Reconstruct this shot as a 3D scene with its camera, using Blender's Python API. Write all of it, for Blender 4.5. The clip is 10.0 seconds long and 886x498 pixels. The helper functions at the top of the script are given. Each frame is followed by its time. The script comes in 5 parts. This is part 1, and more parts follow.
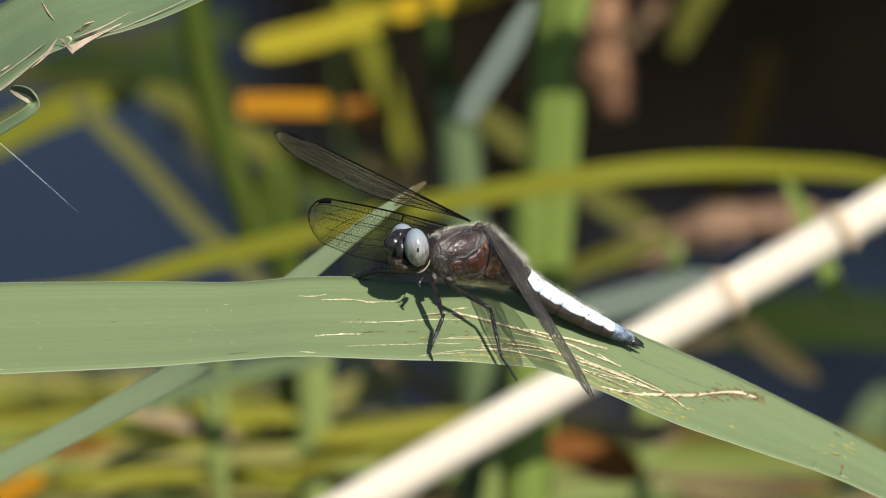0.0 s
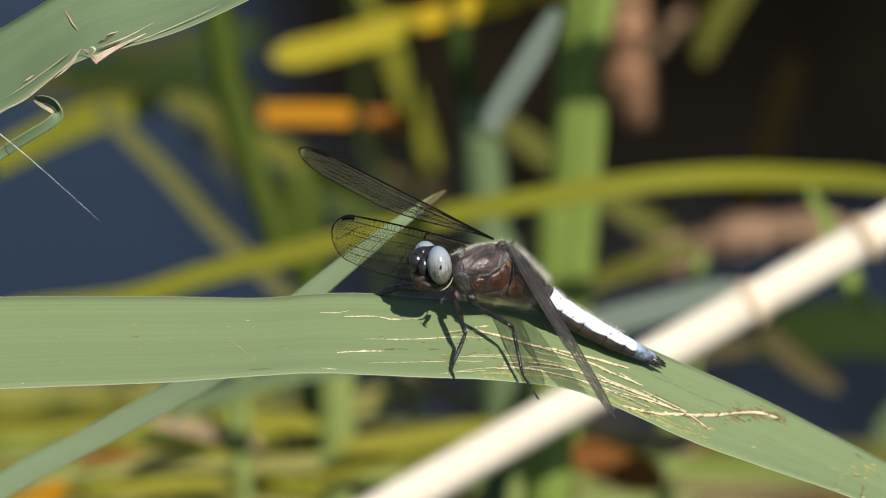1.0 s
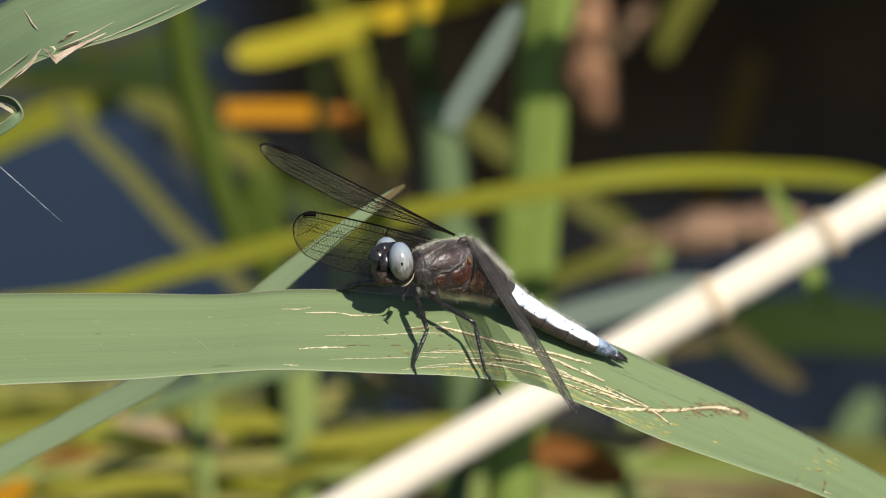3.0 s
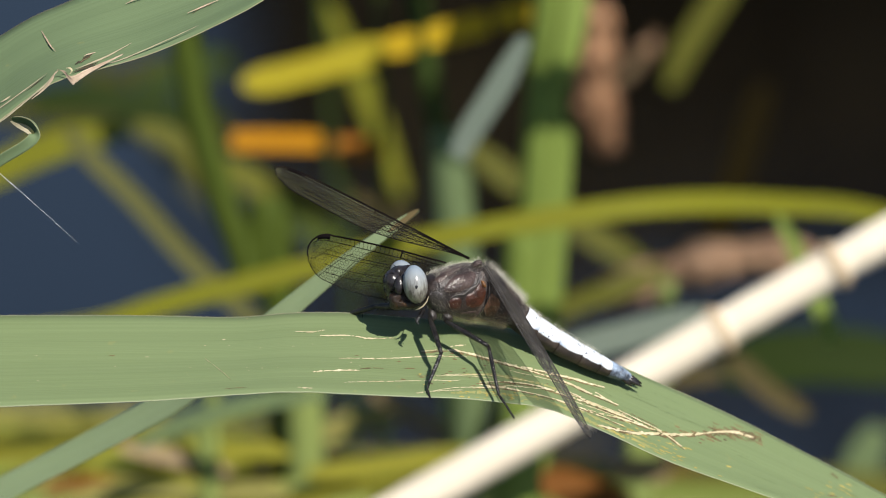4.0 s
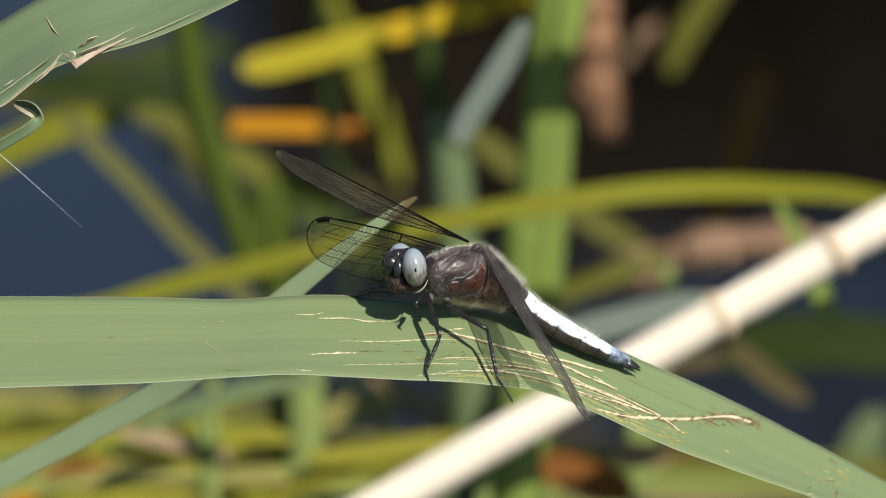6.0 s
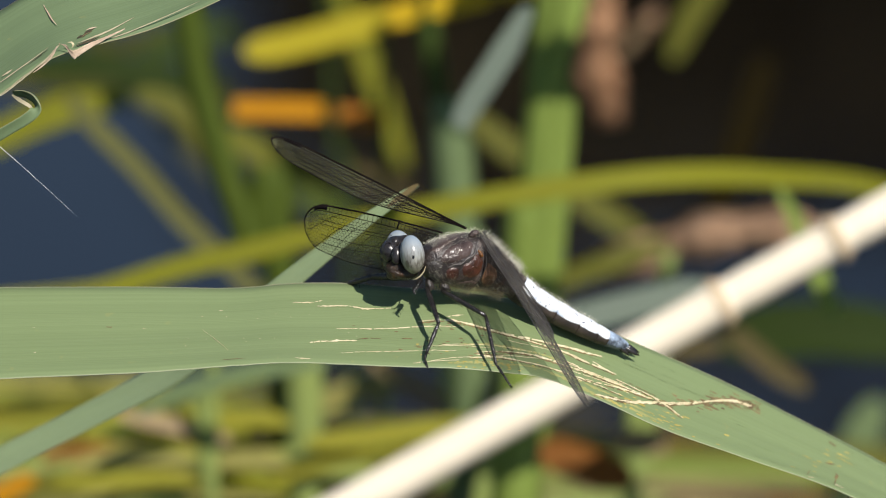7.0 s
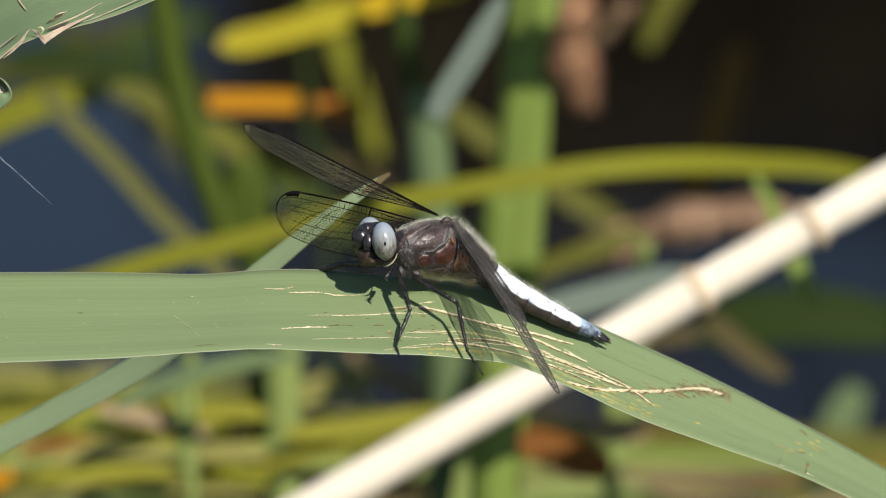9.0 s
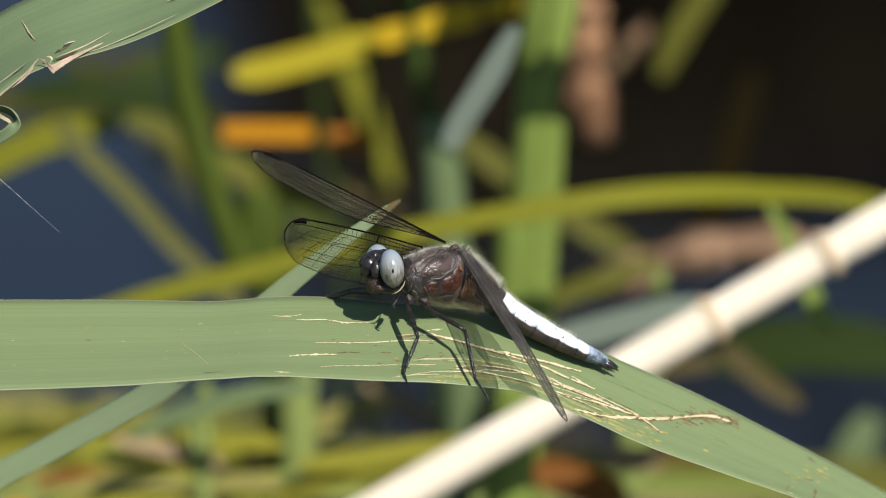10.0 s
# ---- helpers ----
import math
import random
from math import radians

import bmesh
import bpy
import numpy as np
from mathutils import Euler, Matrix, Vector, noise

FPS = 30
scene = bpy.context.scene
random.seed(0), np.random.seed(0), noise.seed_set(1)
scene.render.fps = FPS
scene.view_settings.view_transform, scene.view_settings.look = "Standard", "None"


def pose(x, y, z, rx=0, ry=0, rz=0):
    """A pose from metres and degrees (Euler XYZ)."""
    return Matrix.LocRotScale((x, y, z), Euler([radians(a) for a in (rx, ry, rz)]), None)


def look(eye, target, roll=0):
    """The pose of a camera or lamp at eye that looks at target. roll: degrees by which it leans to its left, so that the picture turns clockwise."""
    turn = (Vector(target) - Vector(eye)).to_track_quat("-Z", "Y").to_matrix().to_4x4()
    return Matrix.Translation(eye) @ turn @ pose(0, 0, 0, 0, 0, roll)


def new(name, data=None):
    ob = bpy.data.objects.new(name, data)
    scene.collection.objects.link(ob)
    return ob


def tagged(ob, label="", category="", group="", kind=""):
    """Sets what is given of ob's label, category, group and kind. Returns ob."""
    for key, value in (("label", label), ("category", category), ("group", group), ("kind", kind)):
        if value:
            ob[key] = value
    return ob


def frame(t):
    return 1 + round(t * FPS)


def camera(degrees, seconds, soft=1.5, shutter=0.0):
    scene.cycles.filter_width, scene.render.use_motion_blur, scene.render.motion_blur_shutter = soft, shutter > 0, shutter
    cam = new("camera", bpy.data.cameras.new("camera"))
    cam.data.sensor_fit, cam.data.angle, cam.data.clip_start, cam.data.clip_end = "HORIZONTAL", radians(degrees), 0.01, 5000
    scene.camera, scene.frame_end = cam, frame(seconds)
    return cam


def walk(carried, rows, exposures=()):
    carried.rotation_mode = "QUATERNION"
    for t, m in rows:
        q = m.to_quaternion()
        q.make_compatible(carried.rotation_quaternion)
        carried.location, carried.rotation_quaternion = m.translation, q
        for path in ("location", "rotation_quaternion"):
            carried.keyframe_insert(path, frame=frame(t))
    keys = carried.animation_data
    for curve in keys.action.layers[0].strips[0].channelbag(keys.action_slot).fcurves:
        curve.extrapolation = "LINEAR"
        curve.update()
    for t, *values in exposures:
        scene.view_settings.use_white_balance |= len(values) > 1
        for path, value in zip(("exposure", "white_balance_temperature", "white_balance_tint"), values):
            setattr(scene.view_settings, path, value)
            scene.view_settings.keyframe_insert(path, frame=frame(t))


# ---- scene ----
from mathutils.bvhtree import BVHTree

# A perched dragonfly on a reed leaf over a pond, seen through a long lens.
PERCH = pose(0, 0, 0.6, -20)          # across, away, up: the space of the perch, turned to the viewer's tilt
EYE = pose(0, -1.4095, 1.113, 70)
LENS = 5.0
cam = camera(LENS, 10.0, soft=1.0)
cam.data.dof.use_dof = True
cam.data.dof.focus_distance = 1.5
cam.data.dof.aperture_fstop = 17.5

# seconds, tilt, turn and lean of the camera in degrees
TURNS = [
    (0.00, 0.000, 0.000, 0.00),
    (0.50, 0.020, 0.011, 0.03),
    (1.00, 0.052, 0.134, 0.10),
    (1.50, -0.003, 0.119, 0.37),
    (2.00, -0.047, 0.078, -0.08),
    (2.50, -0.034, -0.075, -0.18),
    (2.70, -0.003, -0.077, -0.24),
    (3.80, 0.149, -0.111, 0.17),
    (4.00, 0.204, -0.043, 0.10),
    (4.50, 0.259, -0.024, 0.20),
    (5.00, 0.197, -0.055, 0.06),
    (5.50, 0.146, 0.044, 0.04),
    (6.00, 0.118, -0.044, 0.12),
    (6.20, 0.073, -0.067, 0.07),
    (7.30, 0.033, -0.034, 0.71),
    (7.50, 0.029, -0.021, 0.66),
    (8.00, -0.069, 0.017, 0.37),
    (8.50, -0.092, -0.049, 0.15),
    (9.00, -0.020, -0.170, -0.02),
    (9.50, 0.081, -0.119, 0.05),
    (10.00, 0.150, -0.089, -0.20),
]
walk(cam, [(t, EYE @ pose(0, 0, 0, a, b, c)) for t, a, b, c in TURNS])

# seconds, millimetres across and up, degrees of lean in the perch's plane
PERCH_SWAY = [
    (0.00, 0.00, -0.00, 0.00),
    (0.50, -0.43, -0.69, -0.13),
    (1.00, -0.15, -1.27, 0.41),
    (1.50, 0.09, -2.27, 0.48),
    (2.00, 0.45, -1.49, 0.27),
    (2.50, -0.08, -1.57, 0.16),
    (2.70, -0.25, -1.23, 0.54),
    (3.80, 0.66, -0.86, 0.29),
    (4.00, 0.91, -0.13, 0.46),
    (4.50, 1.47, 0.63, 0.23),
    (5.00, 0.73, 0.43, 0.32),
    (5.50, 1.39, 1.08, 0.26),
    (6.00, 0.81, 0.09, 0.72),
    (6.20, 0.57, 0.58, 0.39),
    (7.30, 0.29, -0.31, -0.31),
    (7.50, 0.20, -0.27, 0.24),
    (8.00, 0.36, -0.99, 0.62),
    (8.50, 1.26, 0.42, 0.30),
    (9.00, -0.38, 0.38, 0.54),
    (9.50, -0.24, 0.65, 0.53),
    (10.00, -1.35, 0.80, 0.71),
]
UPPER_SWAY = [
    (0.00, 0.00, -0.00, 0.00),
    (0.50, -0.46, -0.26, -0.13),
    (1.00, -0.06, -0.24, 0.41),
    (1.50, 0.38, -1.19, 0.48),
    (2.00, 0.75, -0.82, 0.27),
    (2.50, 0.21, -0.71, 0.16),
    (2.70, -0.20, -0.51, 0.54),
    (3.80, 0.72, 0.05, 0.29),
    (4.00, 1.16, 0.65, 0.46),
    (4.50, 2.12, 0.57, 0.23),
    (5.00, 1.15, 0.51, 0.32),
    (5.50, 1.83, 0.87, 0.26),
    (6.00, 1.67, 0.80, 0.72),
    (6.20, 1.22, 0.67, 0.39),
    (7.30, 0.92, -0.65, -0.31),
    (7.50, 0.70, -0.53, 0.24),
    (8.00, 0.94, -0.23, 0.62),
    (8.50, 1.71, 0.37, 0.30),
    (9.00, 0.36, 0.92, 0.54),
    (9.50, 0.50, 1.16, 0.53),
    (10.00, -0.41, 1.20, 0.71),
]
BACK_SWAY = [
    (0.00, 0.00, -0.00, 0.00),
    (0.50, -0.71, -0.49, -0.07),
    (1.00, -0.62, 0.10, 0.21),
    (1.50, -0.67, -0.37, 0.24),
    (2.00, -0.37, 0.12, 0.14),
    (2.50, -0.61, -0.20, 0.08),
    (2.70, -1.05, 0.20, 0.27),
    (3.80, -0.14, 0.97, 0.14),
    (4.00, 0.03, 1.26, 0.23),
    (4.50, 0.61, 1.02, 0.11),
    (5.00, -0.25, 0.75, 0.16),
    (5.50, 0.51, 1.43, 0.13),
    (6.00, -0.21, 0.92, 0.36),
    (6.20, 0.08, 1.09, 0.19),
    (7.30, -0.59, 0.31, -0.16),
    (7.50, -0.92, 0.21, 0.12),
    (8.00, -0.94, -0.41, 0.31),
    (8.50, 0.35, 0.85, 0.15),
    (9.00, -0.83, 0.83, 0.27),
    (9.50, -0.74, 1.14, 0.27),
    (10.00, -1.43, 1.30, 0.35),
]

# ---- daylight ----
SUN_FROM = Vector((4.6, -6.5, 9.0)).normalized()
world = bpy.data.worlds.new("sky")
scene.world = world
world.use_nodes = True
wn = world.node_tree.nodes
sky = wn.new("ShaderNodeTexSky")
sky.sky_type = "NISHITA"
sky.sun_disc = False
sky.dust_density = 0.2
sky.ozone_density = 1.6
sky.sun_elevation = math.asin(SUN_FROM.z)
sky.sun_rotation = math.atan2(SUN_FROM.x, SUN_FROM.y)
wn["Background"].inputs["Strength"].default_value = 0.078
world.node_tree.links.new(sky.outputs["Color"], wn["Background"].inputs["Color"])
sun = new("sun", bpy.data.lights.new("sun", "SUN"))
sun.data.energy = 4.6
sun.data.angle = radians(0.55)
sun.data.color = (1.0, 0.955, 0.88)
sun.matrix_world = look(SUN_FROM * 20, (0, 0, 0))
scene.view_settings.exposure = 0.45


# ---- materials ----
def material(name):
    m = bpy.data.materials.new(name)
    m.use_nodes = True
    n = m.node_tree.nodes
    return m, n, m.node_tree.links, n["Principled BSDF"]


def ramp(n, links, source, stops):
    r = n.new("ShaderNodeValToRGB")
    e = r.color_ramp.elements
    while len(e) < len(stops):
        e.new(0.5)
    for k, (p, c) in zip(e, stops):
        k.position, k.color = p, (*c, 1)
    links.new(source, r.inputs["Fac"])
    return r.outputs["Color"]


def noise_of(n, links, vector, scale, detail=4.0, rough=0.55):
    t = n.new("ShaderNodeTexNoise")
    t.inputs["Scale"].default_value = scale
    t.inputs["Detail"].default_value = detail
    t.inputs["Roughness"].default_value = rough
    if vector is not None:
        links.new(vector, t.inputs["Vector"])
    return t.outputs["Fac"]


def mixed(n, links, fac, a, b, how="MIX"):
    m = n.new("ShaderNodeMix")
    m.data_type, m.blend_type = "RGBA", how
    for socket, v in ((m.inputs[0], fac), (m.inputs[6], a), (m.inputs[7], b)):
        if isinstance(v, (int, float)):
            socket.default_value = v
        elif isinstance(v, tuple):
            socket.default_value = (*v, 1)
        else:
            links.new(v, socket)
    return m.outputs[2]


def bumped(n, links, height, strength, distance, bsdf):
    b = n.new("ShaderNodeBump")
    b.inputs["Strength"].default_value, b.inputs["Distance"].default_value = strength, distance
    links.new(height, b.inputs["Height"])
    links.new(b.outputs["Normal"], bsdf.inputs["Normal"])


def blade_material(name, main, other, edge, rough=0.42, through_light=0.25, vein=1.0, spots=0.0, gloss=0.08):
    """A grass-like blade: long parallel veins, soft blotches, a pale margin, some light shining through."""
    m, n, links, b = material(name)
    uv = n.new("ShaderNodeUVMap").outputs["UV"]
    stretch = n.new("ShaderNodeMapping")
    stretch.inputs["Scale"].default_value = (80, 4, 1)
    links.new(uv, stretch.inputs["Vector"])
    fine = noise_of(n, links, stretch.outputs["Vector"], 1.0, 3)
    wide = n.new("ShaderNodeMapping")
    wide.inputs["Scale"].default_value = (9, 9, 1)
    links.new(uv, wide.inputs["Vector"])
    band = noise_of(n, links, wide.outputs["Vector"], 1.0, 3)
    where = n.new("ShaderNodeTexCoord").outputs["Object"]
    blotch = noise_of(n, links, where, 28.0, 5)
    base = ramp(n, links, blotch, [(0.3, main), (0.72, other)])
    dark = tuple(c * (1 - 0.28 * vein) for c in main)
    light = tuple(min(1, c * (1 + 0.22 * vein)) for c in other)
    col = mixed(n, links, 0.55, base, ramp(n, links, band, [(0.3, dark), (0.7, light)]))
    col = mixed(n, links, 0.38, col, ramp(n, links, fine, [(0.34, dark), (0.66, light)]))
    hairline = n.new("ShaderNodeMapping")
    hairline.inputs["Scale"].default_value = (230, 9, 1)
    links.new(uv, hairline.inputs["Vector"])
    grain = noise_of(n, links, hairline.outputs["Vector"], 1.0, 2)
    col = mixed(n, links, 0.12, col, ramp(n, links, grain, [(0.36, tuple(c * 0.6 for c in main)), (0.64, tuple(c * 1.5 for c in other))]))
    if spots:
        speck = noise_of(n, links, where, 420.0, 2)
        mask = ramp(n, links, speck, [(0.70, (0, 0, 0)), (0.76, (1, 1, 1))])
        mul = n.new("ShaderNodeMath")
        mul.operation = "MULTIPLY"
        mul.inputs[1].default_value = spots
        links.new(mask, mul.inputs[0])
        col = mixed(n, links, mul.outputs[0], col, (0.34, 0.30, 0.10))
    sep = n.new("ShaderNodeSeparateXYZ")
    links.new(uv, sep.inputs[0])
    rim = ramp(n, links, sep.outputs["X"], [(0.0, (1, 1, 1)), (0.014, (0, 0, 0)), (0.986, (0, 0, 0)), (1.0, (1, 1, 1))])
    col = mixed(n, links, rim, col, edge)
    links.new(col, b.inputs["Base Color"])
    b.inputs["Roughness"].default_value = rough
    b.inputs["Specular IOR Level"].default_value = gloss
    bumped(n, links, fine, 0.18, 0.0003, b)
    tr = n.new("ShaderNodeBsdfTranslucent")
    links.new(col, tr.inputs["Color"])
    mix = n.new("ShaderNodeMixShader")
    mix.inputs[0].default_value = through_light
    links.new(b.outputs[0], mix.inputs[1])
    links.new(tr.outputs[0], mix.inputs[2])
    links.new(mix.outputs[0], n["Material Output"].inputs["Surface"])
    return m


def mottled(name, a, b2, scale, rough=0.5, bump=0.3, depth=0.0003, metal=0.0, spec=0.5, stops=(0.35, 0.65)):
    m, n, links, b = material(name)
    where = n.new("ShaderNodeTexCoord").outputs["Object"]
    f1 = noise_of(n, links, where, scale, 5)
    f2 = noise_of(n, links, where, scale * 7, 3)
    col = ramp(n, links, f1, [(stops[0], a), (stops[1], b2)])
    col = mixed(n, links, 0.3, col, ramp(n, links, f2, [(0.3, tuple(c * 0.6 for c in a)), (0.7, b2)]))
    links.new(col, b.inputs["Base Color"])
    b.inputs["Roughness"].default_value, b.inputs["Metallic"].default_value = rough, metal
    b.inputs["Specular IOR Level"].default_value = spec
    bumped(n, links, f2, bump, depth, b)
    return m


PERCH_GREEN = blade_material("perch leaf green", (0.168, 0.219, 0.098), (0.2, 0.253, 0.119), (0.40, 0.42, 0.26), 0.5, 0.18, 0.07, 0.2, 0.14)
UPPER_GREEN = blade_material("torn leaf green", (0.142, 0.195, 0.096), (0.174, 0.234, 0.12), (0.36, 0.32, 0.19), 0.5, 0.2, 0.2, 0.3, 0.14)
BACK_GREEN = blade_material("pale leaf green", (0.31, 0.39, 0.205), (0.355, 0.445, 0.245), (0.2, 0.24, 0.12), 0.5, 0.3, 0.5)
STEM_GREEN = blade_material("stem green", (0.138, 0.19, 0.032), (0.18, 0.235, 0.052), (0.2, 0.25, 0.07), 0.5, 0.2, 0.28)
PALE_GREEN = blade_material("dull green", (0.105, 0.145, 0.06), (0.135, 0.18, 0.08), (0.15, 0.18, 0.1), 0.5, 0.2, 0.4)
GREY_GREEN = blade_material("grey green", (0.12, 0.15, 0.115), (0.16, 0.19, 0.15), (0.2, 0.2, 0.15), 0.4, 0.15, 0.4)
LIGHT_GREEN = blade_material("light green", (0.19, 0.235, 0.06), (0.25, 0.30, 0.09), (0.25, 0.28, 0.1), 0.5, 0.25, 0.5)
HAY = blade_material("hay", (0.24, 0.225, 0.06), (0.33, 0.30, 0.09), (0.3, 0.26, 0.1), 0.55, 0.3, 0.5)
DEEP_RUST = blade_material("deep rust", (0.14, 0.05, 0.009), (0.19, 0.072, 0.012), (0.12, 0.06, 0.02), 0.6, 0.2, 0.4)
BRIGHT_OLIVE = blade_material("bright olive", (0.21, 0.20, 0.018), (0.29, 0.27, 0.032), (0.25, 0.22, 0.06), 0.55, 0.3, 0.5)
OLIVE = blade_material("olive", (0.145, 0.15, 0.008), (0.20, 0.195, 0.016), (0.2, 0.18, 0.06), 0.55, 0.25, 0.5)
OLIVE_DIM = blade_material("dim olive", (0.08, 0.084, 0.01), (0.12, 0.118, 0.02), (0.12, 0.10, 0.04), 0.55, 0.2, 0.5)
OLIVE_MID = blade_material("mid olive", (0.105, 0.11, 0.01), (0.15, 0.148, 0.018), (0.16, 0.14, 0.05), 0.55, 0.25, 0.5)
YELLOW = blade_material("yellowed", (0.34, 0.28, 0.012), (0.42, 0.35, 0.025), (0.38, 0.3, 0.06), 0.5, 0.3, 0.4)
GOLD = blade_material("golden", (0.42, 0.28, 0.008), (0.52, 0.35, 0.014), (0.38, 0.26, 0.05), 0.5, 0.3, 0.4)
AMBER = blade_material("amber", (0.42, 0.18, 0.004), (0.51, 0.228, 0.007), (0.4, 0.2, 0.03), 0.5, 0.3, 0.4)
RUST = blade_material("rust brown", (0.24, 0.085, 0.008), (0.31, 0.12, 0.012), (0.22, 0.1, 0.03), 0.6, 0.2, 0.4)
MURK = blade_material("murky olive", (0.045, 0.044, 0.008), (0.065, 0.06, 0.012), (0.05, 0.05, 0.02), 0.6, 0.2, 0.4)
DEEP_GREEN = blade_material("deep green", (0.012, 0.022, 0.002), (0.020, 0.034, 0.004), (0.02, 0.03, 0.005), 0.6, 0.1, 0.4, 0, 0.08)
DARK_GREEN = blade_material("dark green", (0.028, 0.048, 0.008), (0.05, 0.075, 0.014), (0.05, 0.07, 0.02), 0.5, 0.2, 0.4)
# Nearly black albedo: the leaf's shade is put into its colour.
SHADED_BROWN = blade_material("shade-dark brown blade", (0.011, 0.0075, 0.0015), (0.016, 0.011, 0.002), (0.01, 0.007, 0.003), 0.8, 0.1, 0.4, 0, 0.02)
STRAW = blade_material("dry straw", (0.70, 0.60, 0.45), (0.84, 0.74, 0.59), (0.6, 0.46, 0.3), 0.45, 0.05, 0.5)
STRAW_JOINT = blade_material("straw joint", (0.52, 0.42, 0.28), (0.64, 0.53, 0.37), (0.5, 0.38, 0.25), 0.5, 0.05, 0.5)
TAN = blade_material("dry tan", (0.17, 0.125, 0.055), (0.24, 0.18, 0.085), (0.2, 0.15, 0.08), 0.6, 0.2, 0.5)
SCAR = mottled("bleached scar", (0.46, 0.38, 0.21), (0.66, 0.58, 0.38), 300, 0.7, 0.4, 0.0002)
# Near-black brown: leaf patches, and shade put into the gap of the tear.
DARK_SPOT = mottled("gap shade and patch brown", (0.02, 0.014, 0.006), (0.07, 0.05, 0.02), 500, 0.8, 0.4, 0.0002)
ROLL = mottled("pinkish dry roll", (0.34, 0.24, 0.16), (0.50, 0.38, 0.27), 500, 0.7, 0.4, 0.0002)
DRY = mottled("dry margin", (0.24, 0.21, 0.125), (0.40, 0.34, 0.22), 400, 0.7, 0.4, 0.0002)
TAN_DIM = blade_material("dim tan", (0.06, 0.046, 0.016), (0.09, 0.07, 0.025), (0.14, 0.11, 0.05), 0.6, 0.2, 0.5)
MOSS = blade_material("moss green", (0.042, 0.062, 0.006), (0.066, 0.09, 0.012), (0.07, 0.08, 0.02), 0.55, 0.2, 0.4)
TAN_PINK = blade_material("pinkish tan", (0.27, 0.195, 0.105), (0.37, 0.275, 0.155), (0.3, 0.2, 0.12), 0.6, 0.25, 0.5)
STREAK = mottled("dark green streak", (0.10, 0.14, 0.05), (0.14, 0.185, 0.07), 300, 0.6, 0.3, 0.0002)
SCAR_BROWN = mottled("brown scar", (0.07, 0.045, 0.017), (0.21, 0.15, 0.06), 500, 0.7, 0.4, 0.0002)
SCAR_YELLOW = mottled("yellow scar", (0.30, 0.24, 0.05), (0.42, 0.36, 0.10), 500, 0.7, 0.4, 0.0002)
SCAR_PALE = mottled("yellowed streak", (0.24, 0.245, 0.075), (0.33, 0.32, 0.12), 300, 0.6, 0.3, 0.0002)
HUSK = mottled("seed husk", (0.30, 0.15, 0.072), (0.43, 0.23, 0.115), 60, 0.8, 0.4)
HUSK_DIM = mottled("dim seed husk", (0.16, 0.09, 0.045), (0.24, 0.14, 0.07), 60, 0.8, 0.4)
HUSK_PALE = mottled("pale seed husk", (0.36, 0.21, 0.12), (0.49, 0.31, 0.185), 60, 0.8, 0.4)
SILK = mottled("silk", (0.45, 0.45, 0.45), (0.9, 0.9, 0.9), 900, 0.3, 0.0)

PLATE_GREY = mottled("grey-brown plate", (0.021, 0.0125, 0.0105), (0.112, 0.076, 0.064), 420, 0.3, 0.45, 0.0003)
PLATE_SHEEN = mottled("dark sheen plate", (0.016, 0.010, 0.009), (0.08, 0.054, 0.046), 360, 0.22, 0.45, 0.0003)
PLATE_RED = mottled("dark red plate", (0.010, 0.004, 0.0025), (0.085, 0.027, 0.014), 480, 0.34, 0.45, 0.0003)
PLATE_TAN = mottled("tan-red plate", (0.03, 0.013, 0.007), (0.17, 0.08, 0.04), 480, 0.45, 0.45, 0.0003)
PLATE_DARK = mottled("dark plate", (0.008, 0.006, 0.005), (0.05, 0.04, 0.036), 700, 0.4, 0.45, 0.0003)
PLATE_PALE = mottled("pale seam", (0.022, 0.018, 0.016), (0.10, 0.085, 0.078), 700, 0.4, 0.45, 0.0003)
DULL = blade_material("dull olive", (0.082, 0.084, 0.022), (0.11, 0.108, 0.034), (0.12, 0.11, 0.05), 0.55, 0.2, 0.4)
AMBER_SPOT = mottled("amber membrane", (0.05, 0.018, 0.005), (0.24, 0.09, 0.014), 500, 0.4)
HAIR = mottled("pale hair", (0.56, 0.52, 0.42), (0.74, 0.70, 0.58), 200, 0.6, 0.0)
HAIR_TAN = mottled("tan hair", (0.40, 0.32, 0.16), (0.60, 0.50, 0.28), 200, 0.6, 0.0)
BLOOM_BLUE = mottled("worn blue bloom", (0.016, 0.018, 0.024), (0.34, 0.42, 0.54), 300, 0.4, 0.4, 0.0002, stops=(0.46, 0.58))
BLACK = mottled("black chitin", (0.008, 0.007, 0.008), (0.03, 0.025, 0.024), 400, 0.27, 0.3, 0.0002)
LEG = mottled("leg chitin", (0.004, 0.0035, 0.0035), (0.026, 0.022, 0.02), 900, 0.22, 0.5, 0.0002, 0.0, 0.45)
MOUTH = mottled("mouth brown", (0.005, 0.0035, 0.003), (0.12, 0.055, 0.016), 800, 0.28, 0.8, stops=(0.54, 0.76))
VEIN = mottled("wing vein", (0.005, 0.004, 0.0035), (0.014, 0.011, 0.009), 300, 0.8, 0.0, spec=0.02)
# Paler, glossier veins: the near wings' grey sheen is partly put into the colour.
VEIN_SHEEN = mottled("sheen-grey wing vein", (0.02, 0.017, 0.015), (0.075, 0.066, 0.06), 300, 0.38, 0.2, spec=0.5)
DARK_VEIN = mottled("wing stigma", (0.004, 0.003, 0.003), (0.01, 0.008, 0.008), 300, 0.8, 0.0, spec=0.02)


def eye_material():
    m, n, links, b = material("compound eye")
    where = n.new("ShaderNodeTexCoord").outputs["Object"]
